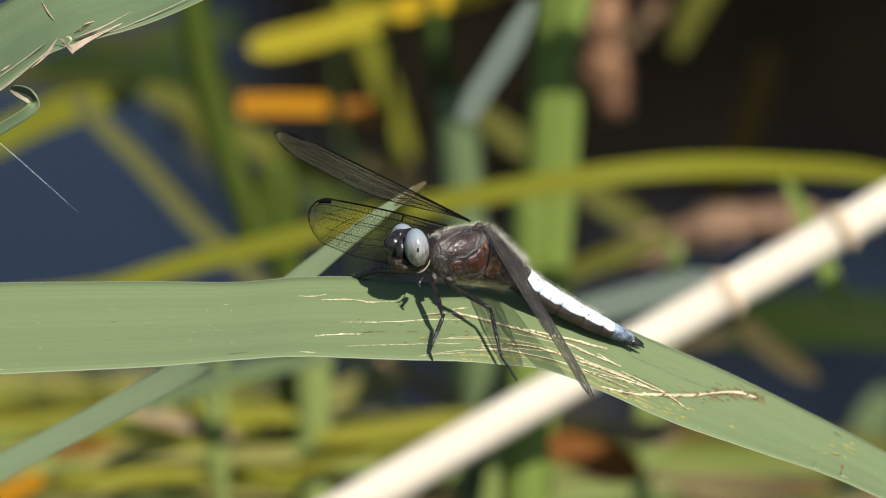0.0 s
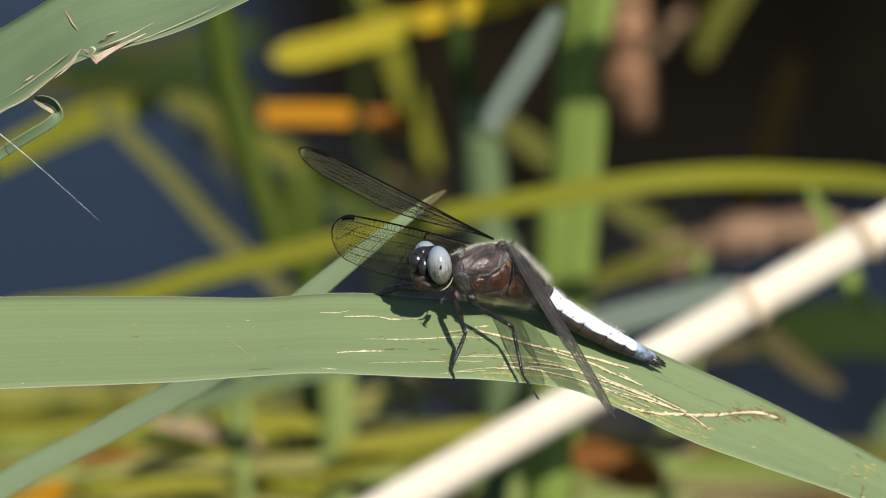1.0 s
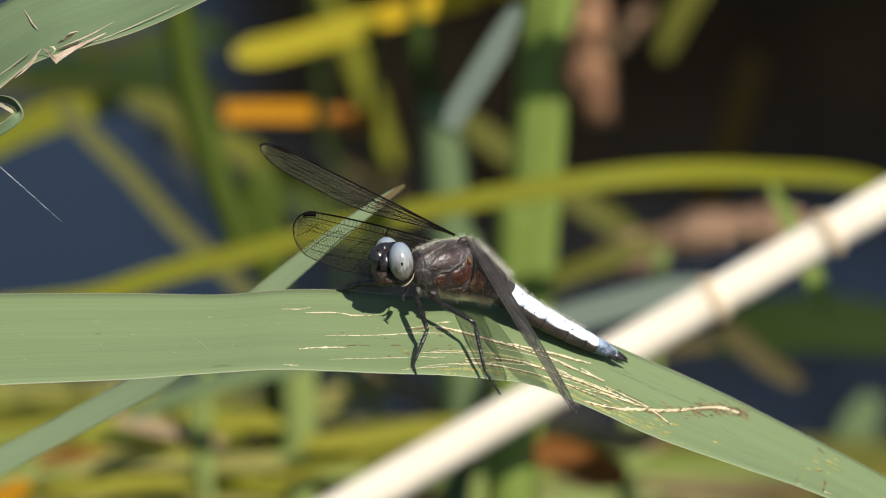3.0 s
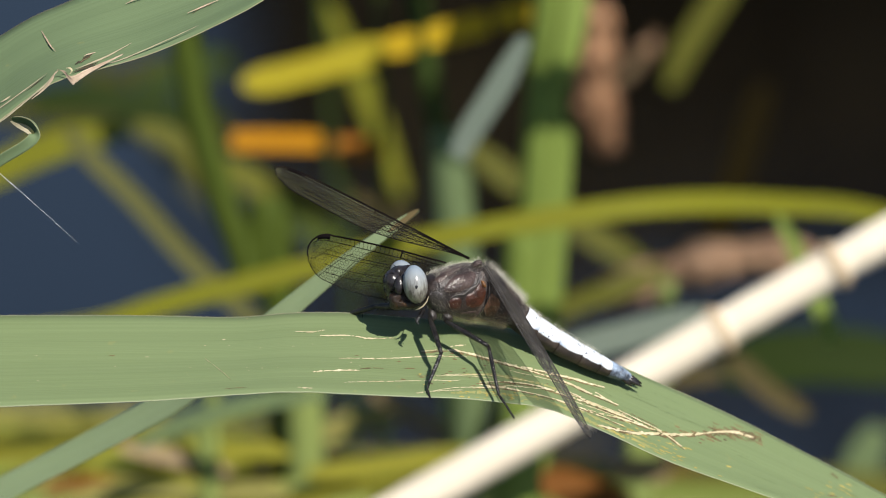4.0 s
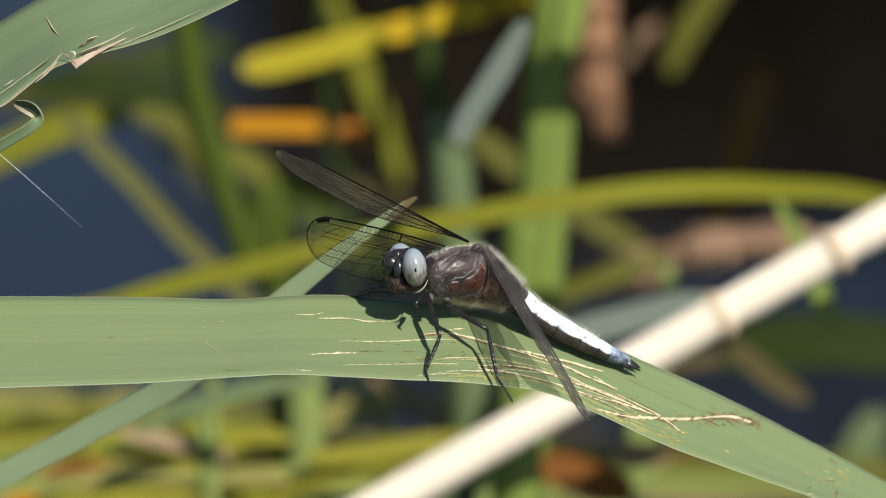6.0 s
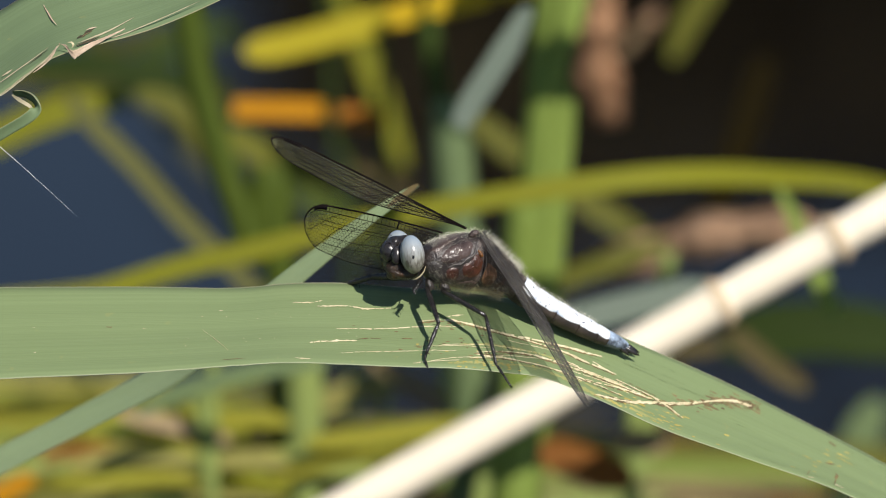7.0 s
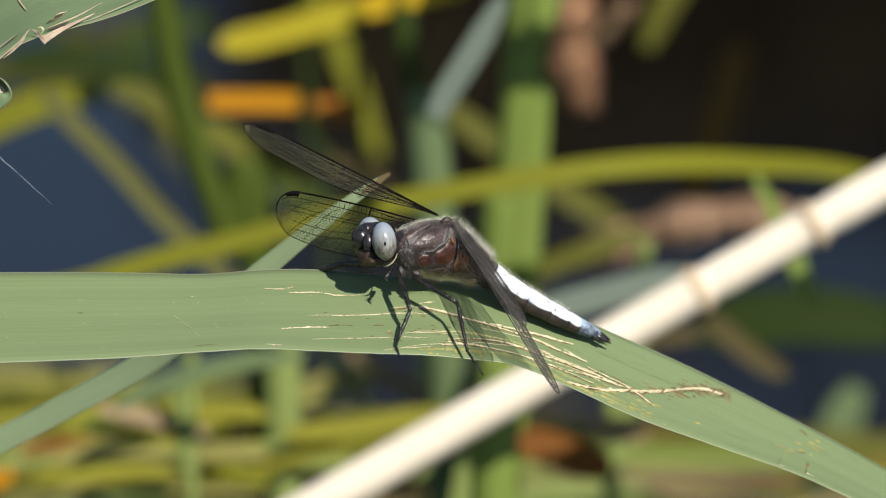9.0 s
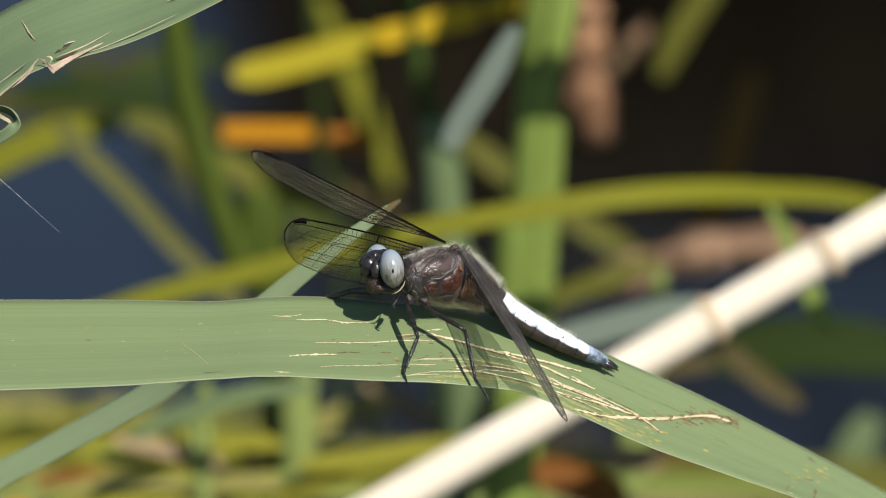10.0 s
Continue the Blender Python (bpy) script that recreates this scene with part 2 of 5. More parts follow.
    sep = n.new("ShaderNodeSeparateXYZ")
    links.new(where, sep.inputs[0])
    span = n.new("ShaderNodeMapRange")
    span.inputs["From Min"].default_value, span.inputs["From Max"].default_value = -0.0028, 0.0028
    links.new(sep.outputs["Z"], span.inputs["Value"])
    col = ramp(n, links, span.outputs["Result"], [(0.05, (0.13, 0.12, 0.085)), (0.35, (0.25, 0.245, 0.215)), (0.62, (0.30, 0.31, 0.305)), (0.95, (0.235, 0.28, 0.32))])
    smear = n.new("ShaderNodeMapping")
    smear.inputs["Scale"].default_value = (1500, 1500, 420)
    links.new(where, smear.inputs["Vector"])
    f1 = noise_of(n, links, smear.outputs["Vector"], 1.0, 3)
    low = ramp(n, links, span.outputs["Result"], [(0.3, (1, 1, 1)), (0.78, (0, 0, 0))])
    streak = ramp(n, links, f1, [(0.45, (0, 0, 0)), (0.62, (1, 1, 1))])
    both = mixed(n, links, 1.0, low, streak, "MULTIPLY")
    col = mixed(n, links, both, col, (0.09, 0.08, 0.065))
    links.new(col, b.inputs["Base Color"])
    b.inputs["Roughness"].default_value = 0.19
    b.inputs["Specular IOR Level"].default_value = 0.8
    return m


def bloom_material():
    """The abdomen: chalky blue-white bloom above, dark brown below, by the ring angle stored on the mesh."""
    m, n, links, b = material("abdomen bloom")
    at = n.new("ShaderNodeAttribute")
    at.attribute_name = "dorsal"
    where = n.new("ShaderNodeTexCoord").outputs["Object"]
    f1 = noise_of(n, links, where, 500, 4)
    add = n.new("ShaderNodeMath")
    add.operation = "MULTIPLY_ADD"
    add.inputs[1].default_value = 0.14
    links.new(f1, add.inputs[0])
    links.new(at.outputs["Fac"], add.inputs[2])
    white = ramp(n, links, noise_of(n, links, where, 900, 3), [(0.3, (0.50, 0.54, 0.60)), (0.5, (0.64, 0.66, 0.69))])
    dark = ramp(n, links, f1, [(0.35, (0.014, 0.010, 0.008)), (0.7, (0.055, 0.038, 0.028))])
    fac = ramp(n, links, add.outputs[0], [(0.60, (0, 0, 0)), (0.65, (1, 1, 1))])
    worn = ramp(n, links, noise_of(n, links, where, 1300, 2), [(0.68, (0, 0, 0)), (0.72, (1, 1, 1))])
    white = mixed(n, links, worn, white, (0.10, 0.11, 0.14))
    low = ramp(n, links, add.outputs[0], [(0.62, (1, 1, 1)), (0.78, (0, 0, 0))])
    patch = ramp(n, links, noise_of(n, links, where, 700, 3), [(0.5, (0, 0, 0)), (0.6, (1, 1, 1))])
    white = mixed(n, links, mixed(n, links, 1.0, low, patch, "MULTIPLY"), white, (0.27, 0.33, 0.43))
    links.new(mixed(n, links, fac, dark, white), b.inputs["Base Color"])
    b.inputs["Roughness"].default_value = 0.6
    bumped(n, links, f1, 0.3, 0.0002, b)
    return m


def thorax_material():
    """Thorax plates: grey-brown in front and above, red-brown behind, dark along the seams, by a value stored on the mesh."""
    m, n, links, b = material("thorax plates")
    at = n.new("ShaderNodeAttribute")
    at.attribute_name = "dorsal"
    where = n.new("ShaderNodeTexCoord").outputs["Object"]
    f1 = noise_of(n, links, where, 520, 5, 0.65)
    f2 = noise_of(n, links, where, 2600, 3)
    grey = ramp(n, links, f1, [(0.32, (0.011, 0.008, 0.007)), (0.55, (0.030, 0.020, 0.017)), (0.72, (0.08, 0.058, 0.048))])
    red = ramp(n, links, f1, [(0.32, (0.014, 0.006, 0.004)), (0.55, (0.060, 0.021, 0.011)), (0.75, (0.14, 0.06, 0.03))])
    blend = n.new("ShaderNodeMath")
    blend.operation = "MULTIPLY_ADD"
    blend.inputs[1].default_value = 0.5
    links.new(f1, blend.inputs[0])
    links.new(at.outputs["Fac"], blend.inputs[2])
    fac = ramp(n, links, blend.outputs[0], [(0.6, (0, 0, 0)), (0.85, (1, 1, 1))])
    ridge = ramp(n, links, at.outputs["Fac"], [(0.72, (0, 0, 0)), (0.95, (1, 1, 1))])
    col = mixed(n, links, fac, grey, red)
    links.new(mixed(n, links, ridge, col, (0.06, 0.05, 0.046)), b.inputs["Base Color"])
    b.inputs["Roughness"].default_value = 0.4
    bumped(n, links, f2, 0.6, 0.0003, b)
    return m


def membrane_material(name, cover, tone):
    """Clear wing skin: mostly see-through, the rest a thin veil that shines and lets light through."""
    m, n, links, b = material(name)
    b.inputs["Base Color"].default_value = (*tone, 1)
    b.inputs["Roughness"].default_value = 0.3
    where = n.new("ShaderNodeTexCoord").outputs["Object"]
    f1 = noise_of(n, links, where, 900, 3)
    bumped(n, links, f1, 0.35, 0.0003, b)
    veil = n.new("ShaderNodeBsdfTranslucent")
    veil.inputs["Color"].default_value = (*tone, 1)
    skin = n.new("ShaderNodeMixShader")
    skin.inputs[0].default_value = 0.55
    links.new(b.outputs[0], skin.inputs[1])
    links.new(veil.outputs[0], skin.inputs[2])
    clear = n.new("ShaderNodeBsdfTransparent")
    clear.inputs["Color"].default_value = (0.95, 0.94, 0.9, 1)
    mix = n.new("ShaderNodeMixShader")
    fac = n.new("ShaderNodeMapRange")
    fac.inputs["To Min"].default_value, fac.inputs["To Max"].default_value = cover * 0.6, cover * 1.4
    links.new(f1, fac.inputs["Value"])
    links.new(fac.outputs["Result"], mix.inputs[0])
    links.new(clear.outputs[0], mix.inputs[1])
    links.new(skin.outputs[0], mix.inputs[2])
    links.new(mix.outputs[0], n["Material Output"].inputs["Surface"])
    return m


def water_material():
    m, n, links, b = material("pond water")
    b.inputs["Base Color"].default_value = (0.0025, 0.002, 0.0014, 1)
    b.inputs["Roughness"].default_value = 0.045
    b.inputs["IOR"].default_value = 1.5
    where = n.new("ShaderNodeTexCoord").outputs["Object"]
    f1 = noise_of(n, links, where, 5.0, 3)
    bumped(n, links, f1, 0.02, 0.02, b)
    return m


THORAX = thorax_material()
EYE_PALE = eye_material()
BLOOM = bloom_material()
MEMBRANE = membrane_material("wing membrane", 0.13, (0.42, 0.41, 0.28))
MEMBRANE_CLEAR = membrane_material("clear wing membrane", 0.09, (0.42, 0.39, 0.27))
# Denser skin, to fit how the near wings look edge-on from the camera.
MEMBRANE_DULL = membrane_material("dull wing membrane", 0.24, (0.27, 0.24, 0.21))
WATER = water_material()
WOOD = mottled("unseen wood brown", (0.038, 0.027, 0.010), (0.108, 0.077, 0.030), 0.8, 0.9, 0.6, 0.2)


# ---- shaping ----
def link_mesh(name, verts, faces, mat, parent=None, label="", uvs=None, origin=(0, 0, 0), smooth=True, values=None):
    o = Vector(origin)
    me = bpy.data.meshes.new(name)
    me.from_pydata([Vector(v) - o for v in verts], [], faces)
    mats = mat if isinstance(mat, (list, tuple)) else [mat]
    for k in mats:
        me.materials.append(k)
    if uvs:
        layer = me.uv_layers.new(name="UVMap")
        for loop in me.loops:
            layer.data[loop.index].uv = uvs[loop.vertex_index]
    if values:
        a = me.attributes.new("dorsal", "FLOAT", "POINT")
        for i, v in enumerate(values):
            a.data[i].value = v
    for p in me.polygons:
        p.use_smooth = smooth
    ob = new(name, me)
    ob.location = o
    if parent is not None:
        ob.parent = parent
    if label:
        tagged(ob, label)
    return ob


def glide(points, t):
    """Catmull-Rom through the points, t from 0 to their number less one."""
    n = len(points) - 1
    t = min(max(t, 0.0), n - 1e-6)
    i = int(t)
    u = t - i
    a, b, c, d = (Vector(points[min(max(j, 0), n)]) for j in (i - 1, i, i + 1, i + 2))
    return 0.5 * (2 * b + (c - a) * u + (2 * a - 5 * b + 4 * c - d) * u * u + (3 * b - a - 3 * c + d) * u ** 3)


def ribbon(stations, fold=0.1, thick=0.0003, cross=9, wave=0.0, seed=0, ragged=0.0):
    """A blade from (left edge, right edge) stations: verts, faces, uvs. fold lifts the two halves about the midrib."""
    verts, faces, uvs = [], [], []
    rnd = random.Random(seed)
    run, before = 0.0, None
    n = len(stations)
    for i, (l, r) in enumerate(stations):
        mid = (l + r) / 2
        run += (mid - before).length if before is not None else 0.0
        ahead = stations[min(i + 1, n - 1)]
        back = stations[max(i - 1, 0)]
        along = ((ahead[0] + ahead[1]) - (back[0] + back[1])).normalized()
        side = r - l
        up = side.cross(along)
        up = up.normalized() if up.length > 1e-12 else Vector((0, 0, 1))
        wide = side.length
        jl, jr = (rnd.uniform(-ragged, ragged) for _ in range(2))
        for face in (0, 1):
            for j in range(cross):
                u = j / (cross - 1)
                h = fold * wide * (abs(u - 0.5) * 2) ** 1.3 * 0.5
                h += 0.0035 * wide * math.sin(u * 21 + 0.7)
                h += wave * math.sin(run * 70 + u * 3 + seed)
                taper = (0.25 + 0.75 * (1 - abs(2 * u - 1) ** 3))
                e = jl if j == 0 else jr if j == cross - 1 else 0.0
                verts.append(l + side * (u + e) + up * (h + (-thick * taper if face else 0.0)))
                uvs.append((u, run))
        before = mid
    w = 2 * cross
    for i in range(n - 1):
        a, b = i * w, (i + 1) * w
        for j in range(cross - 1):
            faces.append((a + j, a + j + 1, b + j + 1, b + j))
            faces.append((a + cross + j + 1, a + cross + j, b + cross + j, b + cross + j + 1))
        faces.append((a + cross, a, b, b + cross))
        faces.append((a + cross - 1, a + w - 1, b + w - 1, b + cross - 1))
    faces.append(tuple(range(cross)) + tuple(range(w - 1, cross - 1, -1)))
    q = (n - 1) * w
    faces.append(tuple(q + k for k in range(cross - 1, -1, -1)) + tuple(q + k for k in range(cross, w)))
    return verts, faces, uvs


def blade(name, label, points, width, mat, face=(0, -0.8, 0.6), ends=(0.3, 0.1), group="reed leaves", fold=0.16, steps=30, twist=0.0, parent=None, blunt=0.25, rib=True):
    """A reed leaf along a few points: widest in its middle stretch, narrowing to the given shares at both ends."""
    face = Vector(face).normalized()
    n = len(points) - 1
    stations = []
    for i in range(steps + 1):
        s = i / steps
        p = glide(points, s * n)
        q = glide(points, min(1.0, s + 0.01) * n) - glide(points, max(0.0, s - 0.01) * n)
        nrm = Matrix.Rotation(twist * (s - 0.5), 3, q.normalized()) @ face
        side = q.cross(nrm).normalized()
        share = min(1.0, ends[0] + (1 - ends[0]) * min(1, s / blunt) ** 0.6, ends[1] + (1 - ends[1]) * min(1, (1 - s) / blunt) ** 0.6)
        stations.append((p - side * width * share / 2, p + side * width * share / 2))
    v, f, uv = ribbon(stations, fold, 0.0005, 7, 0.0, len(points) * 7 + int(width * 1e4))
    ob = link_mesh(name, v, f, mat, parent, "", uv, points[0])
    if parent is None:
        tagged(ob, label, "reed leaf", group)
        if rib and steps >= 30:
            rib = []
            for l, r in stations[1:-1:2]:
                rib.append((l + r) / 2 - Vector(points[0]) - face * 0.0001)
            v, f = tube(rib, [width * 0.03] * len(rib), 5)
            link_mesh("midrib", v, f, mat, ob)
    return ob


def rings(centres, sizes, up, sides=14, power=1.0, cap=True):
    """A lofted body: elliptical rings (half height, half width) along the centres. Returns verts, faces, ring angles' cosine."""
    up = Vector(up).normalized()
    verts, faces, tops = [], [], []
    n = len(centres)
    for i, c in enumerate(centres):
        c = Vector(c)
        axis = (Vector(centres[min(i + 1, n - 1)]) - Vector(centres[max(i - 1, 0)])).normalized()
        side = axis.cross(up).normalized()
        top = side.cross(axis).normalized()
        h, w = sizes[i]
        for j in range(sides):
            a = 2 * math.pi * j / sides
            ca, sa = math.cos(a), math.sin(a)
            ca2 = math.copysign(abs(ca) ** power, ca)
            sa2 = math.copysign(abs(sa) ** power, sa)
            verts.append(c + top * h * ca2 + side * w * sa2)
            tops.append(ca)
    for i in range(n - 1):
        for j in range(sides):
            k = (j + 1) % sides
            faces.append((i * sides + j, i * sides + k, (i + 1) * sides + k, (i + 1) * sides + j))
    if cap:
        faces.append(tuple(range(sides - 1, -1, -1)))
        faces.append(tuple((n - 1) * sides + j for j in range(sides)))
    return verts, faces, tops


def tube(points, radii, sides=8):
    v, f, _ = rings(points, [(r, r) for r in radii], (0.31, -0.2, 0.93), sides)
    return v, f


def joined(pieces):
    verts, faces = [], []
    for v, f in pieces:
        o = len(verts)
        verts += list(v)
        faces += [tuple(i + o for i in k) for k in f]
    return verts, faces


def mm(*points):
    return [Vector(p) * 0.001 for p in points]


def ball(centre, radii, turn=None, rows=12, sides=18, dents=0.0):
    turn = turn or Matrix.Identity(3)
    verts, faces = [], []
    c = Vector(centre)
    for i in range(rows + 1):
        a = math.pi * i / rows
        for j in range(sides):
            b = 2 * math.pi * j / sides
            d = Vector((math.sin(a) * math.cos(b), math.sin(a) * math.sin(b), math.cos(a)))
            k = 1 + dents * noise.noise(d * 2.3 + c * 900)
            verts.append(c + turn @ Vector((d.x * radii[0] * k, d.y * radii[1] * k, d.z * radii[2] * k)))
    for i in range(rows):
        for j in range(sides):
            k = (j + 1) % sides
            faces.append((i * sides + j, (i + 1) * sides + j, (i + 1) * sides + k, i * sides + k))
    return verts, faces


# ---- pond and the unseen wood it mirrors ----
def sheet(name, size, z, mat, label):
    v = [(-size, -size, z), (size, -size, z), (size, size, z), (-size, size, z)]
    ob = link_mesh(name, v, [(0, 1, 2, 3)], mat, smooth=False)
    return tagged(ob, label, "water", kind="structure")


def unseen_wood():
    """An unseen wood, added to darken the water's reflection: a billowing leafy wall, lower at one end."""
    rnd = random.Random(5)
    verts, faces = [], []
    cols, rows = 420, 34
    for i in range(cols + 1):
        x = -14 + 28 * i / cols
        low = 1 / (1 + math.exp(-(x + 0.27) / 0.02))
        top = 1.75 + 1.13 * low + 0.10 * noise.noise(Vector((x * 2.1, 3.0, 0.0))) + 0.06 * noise.noise(Vector((x * 9.0, 1.0, 0.0)))
        for j in range(rows + 1):
            z = top * j / rows
            y = 9.0 + 0.5 * (j / rows) ** 2 + 0.35 * noise.noise(Vector((x * 1.7, z * 1.7, 5.0))) + 0.15 * noise.noise(Vector((x * 6, z * 6, 9.0)))
            verts.append((x + rnd.uniform(-0.02, 0.02), y, z - 0.05))
    for i in range(cols):
        for j in range(rows):
            a, b = i * (rows + 1) + j, (i + 1) * (rows + 1) + j
            faces.append((a, b, b + 1, a + 1))
    for k in range(2500):
        x = rnd.uniform(-3, 3)
        low = 1 / (1 + math.exp(-(x + 0.27) / 0.02))
        p = Vector((x, 9.1 + rnd.uniform(-0.4, 0.3), rnd.uniform(0.2, 1.70 + 1.08 * low)))
        r = rnd.uniform(0.04, 0.10)
        a, b, c = (Vector((rnd.gauss(0, 1), rnd.gauss(0, 1), rnd.gauss(0, 1))).normalized() * r for _ in range(3))
        o = len(verts)
        verts += [p + a, p + b, p + c, p - (a + b + c) * 0.5]
        faces += [(o, o + 1, o + 2, o + 3)]
    for k in range(420):
        p = Vector((rnd.uniform(-0.24, 1.2), 9.1 + rnd.uniform(-0.2, 0.2), 2.74 + 0.60 * rnd.random()))
        r = rnd.uniform(0.02, 0.055)
        a, b = (Vector((rnd.gauss(0, 1), rnd.gauss(0, 0.5), rnd.gauss(0, 1))).normalized() * r for _ in range(2))
        o = len(verts)
        verts += [p + a, p + b, p - a, p - b]
        faces += [(o, o + 1, o + 2, o + 3)]
    ob = link_mesh("unseen_wood", verts, faces, WOOD, smooth=False)
    return tagged(ob, "unseen leafy wood added to darken the water's reflection", "woodland", kind="stuff")


sheet("water", 300, 0.0, WATER, "dark still pond water mirroring blue sky")
unseen_wood()

# ---- the reeds behind the perch ----
def culm(label, points, radius, mat, nodes=(), group="reed stems", shrink=0.85, joint=None):
    """A round reed stem along a few points, with swollen joints at the given shares of its length."""
    n = len(points) - 1
    steps = 80
    cs, rs = [], []
    for i in range(steps + 1):
        s = i / steps
        cs.append(glide(points, s * n))
        r = radius * (1 - (1 - shrink) * s)
        for k in nodes:
            r *= 1 + 0.22 * math.exp(-((s - k) / 0.008) ** 2) - 0.10 * math.exp(-((s - k - 0.016) / 0.008) ** 2)
        rs.append((r, r))
    o = Vector(points[0])
    root = new("reed")
    root.location = o
    cuts = [0] + [round(k * steps) for k in nodes] + [steps]
    for i, j in zip(cuts, cuts[1:]):
        v, f, _ = rings([c - o for c in cs[i:j + 1]], rs[i:j + 1], (0.3, -0.9, 0.2), 14)
        uv = [((m % 14) / 14 * 0.9 + 0.05, (m // 14 + i) * 0.02) for m in range(len(v))]
        link_mesh("stem", v, f, mat, root, "", uv)
    for k in nodes:
        p, q = glide(points, (k - 0.009) * n) - o, glide(points, (k + 0.009) * n) - o
        r = radius * (1 - (1 - shrink) * k) * 1.27
        v, f, _ = rings([p, p * 0.7 + q * 0.3, p * 0.3 + q * 0.7, q], [(r * 0.8, r * 0.8), (r, r), (r, r), (r * 0.8, r * 0.8)], (0.3, -0.9, 0.2), 14)
        link_mesh("joint", v, f, joint or mat, root, "swollen stem joint")
    return tagged(root, label, "reed", group)


def seed_head(label, points, width, seed, count=420, mat=None):
    """A drooping reed panicle: a thin stalk hung with many small pointed husks."""
    rnd = random.Random(seed)
    n = len(points) - 1
    root = new("seed_head")
    root.location = points[0]
    o = Vector(points[0])
    v, f = tube([glide(points, i / 12 * n) - o for i in range(13)], [0.0007] * 13, 6)
    link_mesh("stalk", v, f, TAN, root)
    pieces = []
    for k in range(count):
        s = rnd.random()
        p = glide(points, s * n) - o
        along = (glide(points, min(1, s + 0.03) * n) - glide(points, max(0, s - 0.03) * n)).normalized()
        out = Vector((rnd.gauss(0, 1), rnd.gauss(0, 1), rnd.gauss(0, 1)))
        out = (out - along * out.dot(along)).normalized()
        lump = 0.82 + 0.18 * math.sin(s * 17 + seed)
        c = p + out * width * 0.5 * math.sqrt(rnd.random()) * lump * min(1, 4 * (1 - s) + 0.25)
        way = (along + out * 0.6).normalized()
        l = rnd.uniform(0.0016, 0.0034)
        a = way.cross(Vector((0.3, 0.5, 0.8))).normalized() * l * 0.28
        b = way.cross(a).normalized() * l * 0.28
        q = [c - way * l, c + a, c + b, c - a, c - b, c + way * l]
        pieces.append((q, [(0, 2, 1), (0, 3, 2), (0, 4, 3), (0, 1, 4), (5, 1, 2), (5, 2, 3), (5, 3, 4), (5, 4, 1)]))
    v, f = joined(pieces)
    tagged(link_mesh("husk", v, f, mat or HUSK, root), kind="stuff")
    return tagged(root, label, "seed head", "reed seed heads")


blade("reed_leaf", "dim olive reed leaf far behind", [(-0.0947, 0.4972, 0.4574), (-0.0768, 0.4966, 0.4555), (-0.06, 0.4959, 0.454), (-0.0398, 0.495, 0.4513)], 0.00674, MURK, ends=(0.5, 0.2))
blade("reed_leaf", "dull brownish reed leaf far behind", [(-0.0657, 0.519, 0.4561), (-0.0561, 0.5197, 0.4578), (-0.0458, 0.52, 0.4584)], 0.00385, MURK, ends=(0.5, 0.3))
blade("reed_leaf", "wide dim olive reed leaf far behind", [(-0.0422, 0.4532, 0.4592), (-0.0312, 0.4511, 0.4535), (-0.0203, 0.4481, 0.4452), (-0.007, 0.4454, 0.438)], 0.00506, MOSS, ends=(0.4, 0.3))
blade("reed_leaf", "murky olive reed leaf far behind", [(-0.0705, 0.4804, 0.4726), (-0.0615, 0.4778, 0.4653), (-0.0504, 0.4731, 0.4528), (-0.0404, 0.4694, 0.4423)], 0.00444, MURK, ends=(0.5, 0.3))
culm("upright bright green reed stem in full sun", [(0.0119, 0.0546, -0.022), (0.0148, 0.2327, 0.4674), (0.0171, 0.2475, 0.5079), (0.0189, 0.2574, 0.5352), (0.0202, 0.2639, 0.5531), (0.0228, 0.2797, 0.5965)], 0.00393, STEM_GREEN, (0.965,))
blade("reed_leaf", "green reed leaf sheathing an upright stem", [(0.0138, 0.2098, 0.4131), (0.0168, 0.2306, 0.4702), (0.0197, 0.2433, 0.5053), (0.0216, 0.2517, 0.5284), (0.0226, 0.2551, 0.5375)], 0.00392, STEM_GREEN, (0.3, -0.9, 0.2), (0.6, 0.5))
blade("reed_leaf", "green reed leaf beside an upright stem", [(0.0208, 0.2556, 0.5425), (0.0238, 0.2596, 0.5536), (0.0273, 0.2733, 0.5729), (0.0353, 0.2897, 0.5935)], 0.00450, STEM_GREEN, (0.3, -0.9, 0.2), (0.6, 0.2))
culm("dull grey-green reed stem", [(0.012, 0.08, 0.0296), (0.0065, 0.2385, 0.465), (0.0043, 0.2527, 0.5039), (0.0021, 0.2633, 0.5331)], 0.00395, PALE_GREEN, shrink=0.9)
blade("reed_leaf", "grey-green reed leaf bent aside from its stem", [(0.0036, 0.1953, 0.5517), (0.0058, 0.1968, 0.5557), (0.0089, 0.1984, 0.5603), (0.0117, 0.2, 0.5646), (0.0152, 0.2023, 0.5708)], 0.00435, GREY_GREEN, ends=(0.7, 0.3))
# A darker green stands in for the shade on this stem.
culm("dark green reed stem, shade put into its colour", [(0.0051, 0.1104, -0.0406), (0.0032, 0.2874, 0.4458), (0.0016, 0.3082, 0.5031), (-0.0027, 0.3193, 0.5336), (-0.0055, 0.3276, 0.5565)], 0.00203, DARK_GREEN)
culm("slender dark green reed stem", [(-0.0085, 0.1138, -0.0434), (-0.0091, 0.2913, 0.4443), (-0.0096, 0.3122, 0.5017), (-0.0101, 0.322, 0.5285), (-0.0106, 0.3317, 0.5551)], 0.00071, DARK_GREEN)
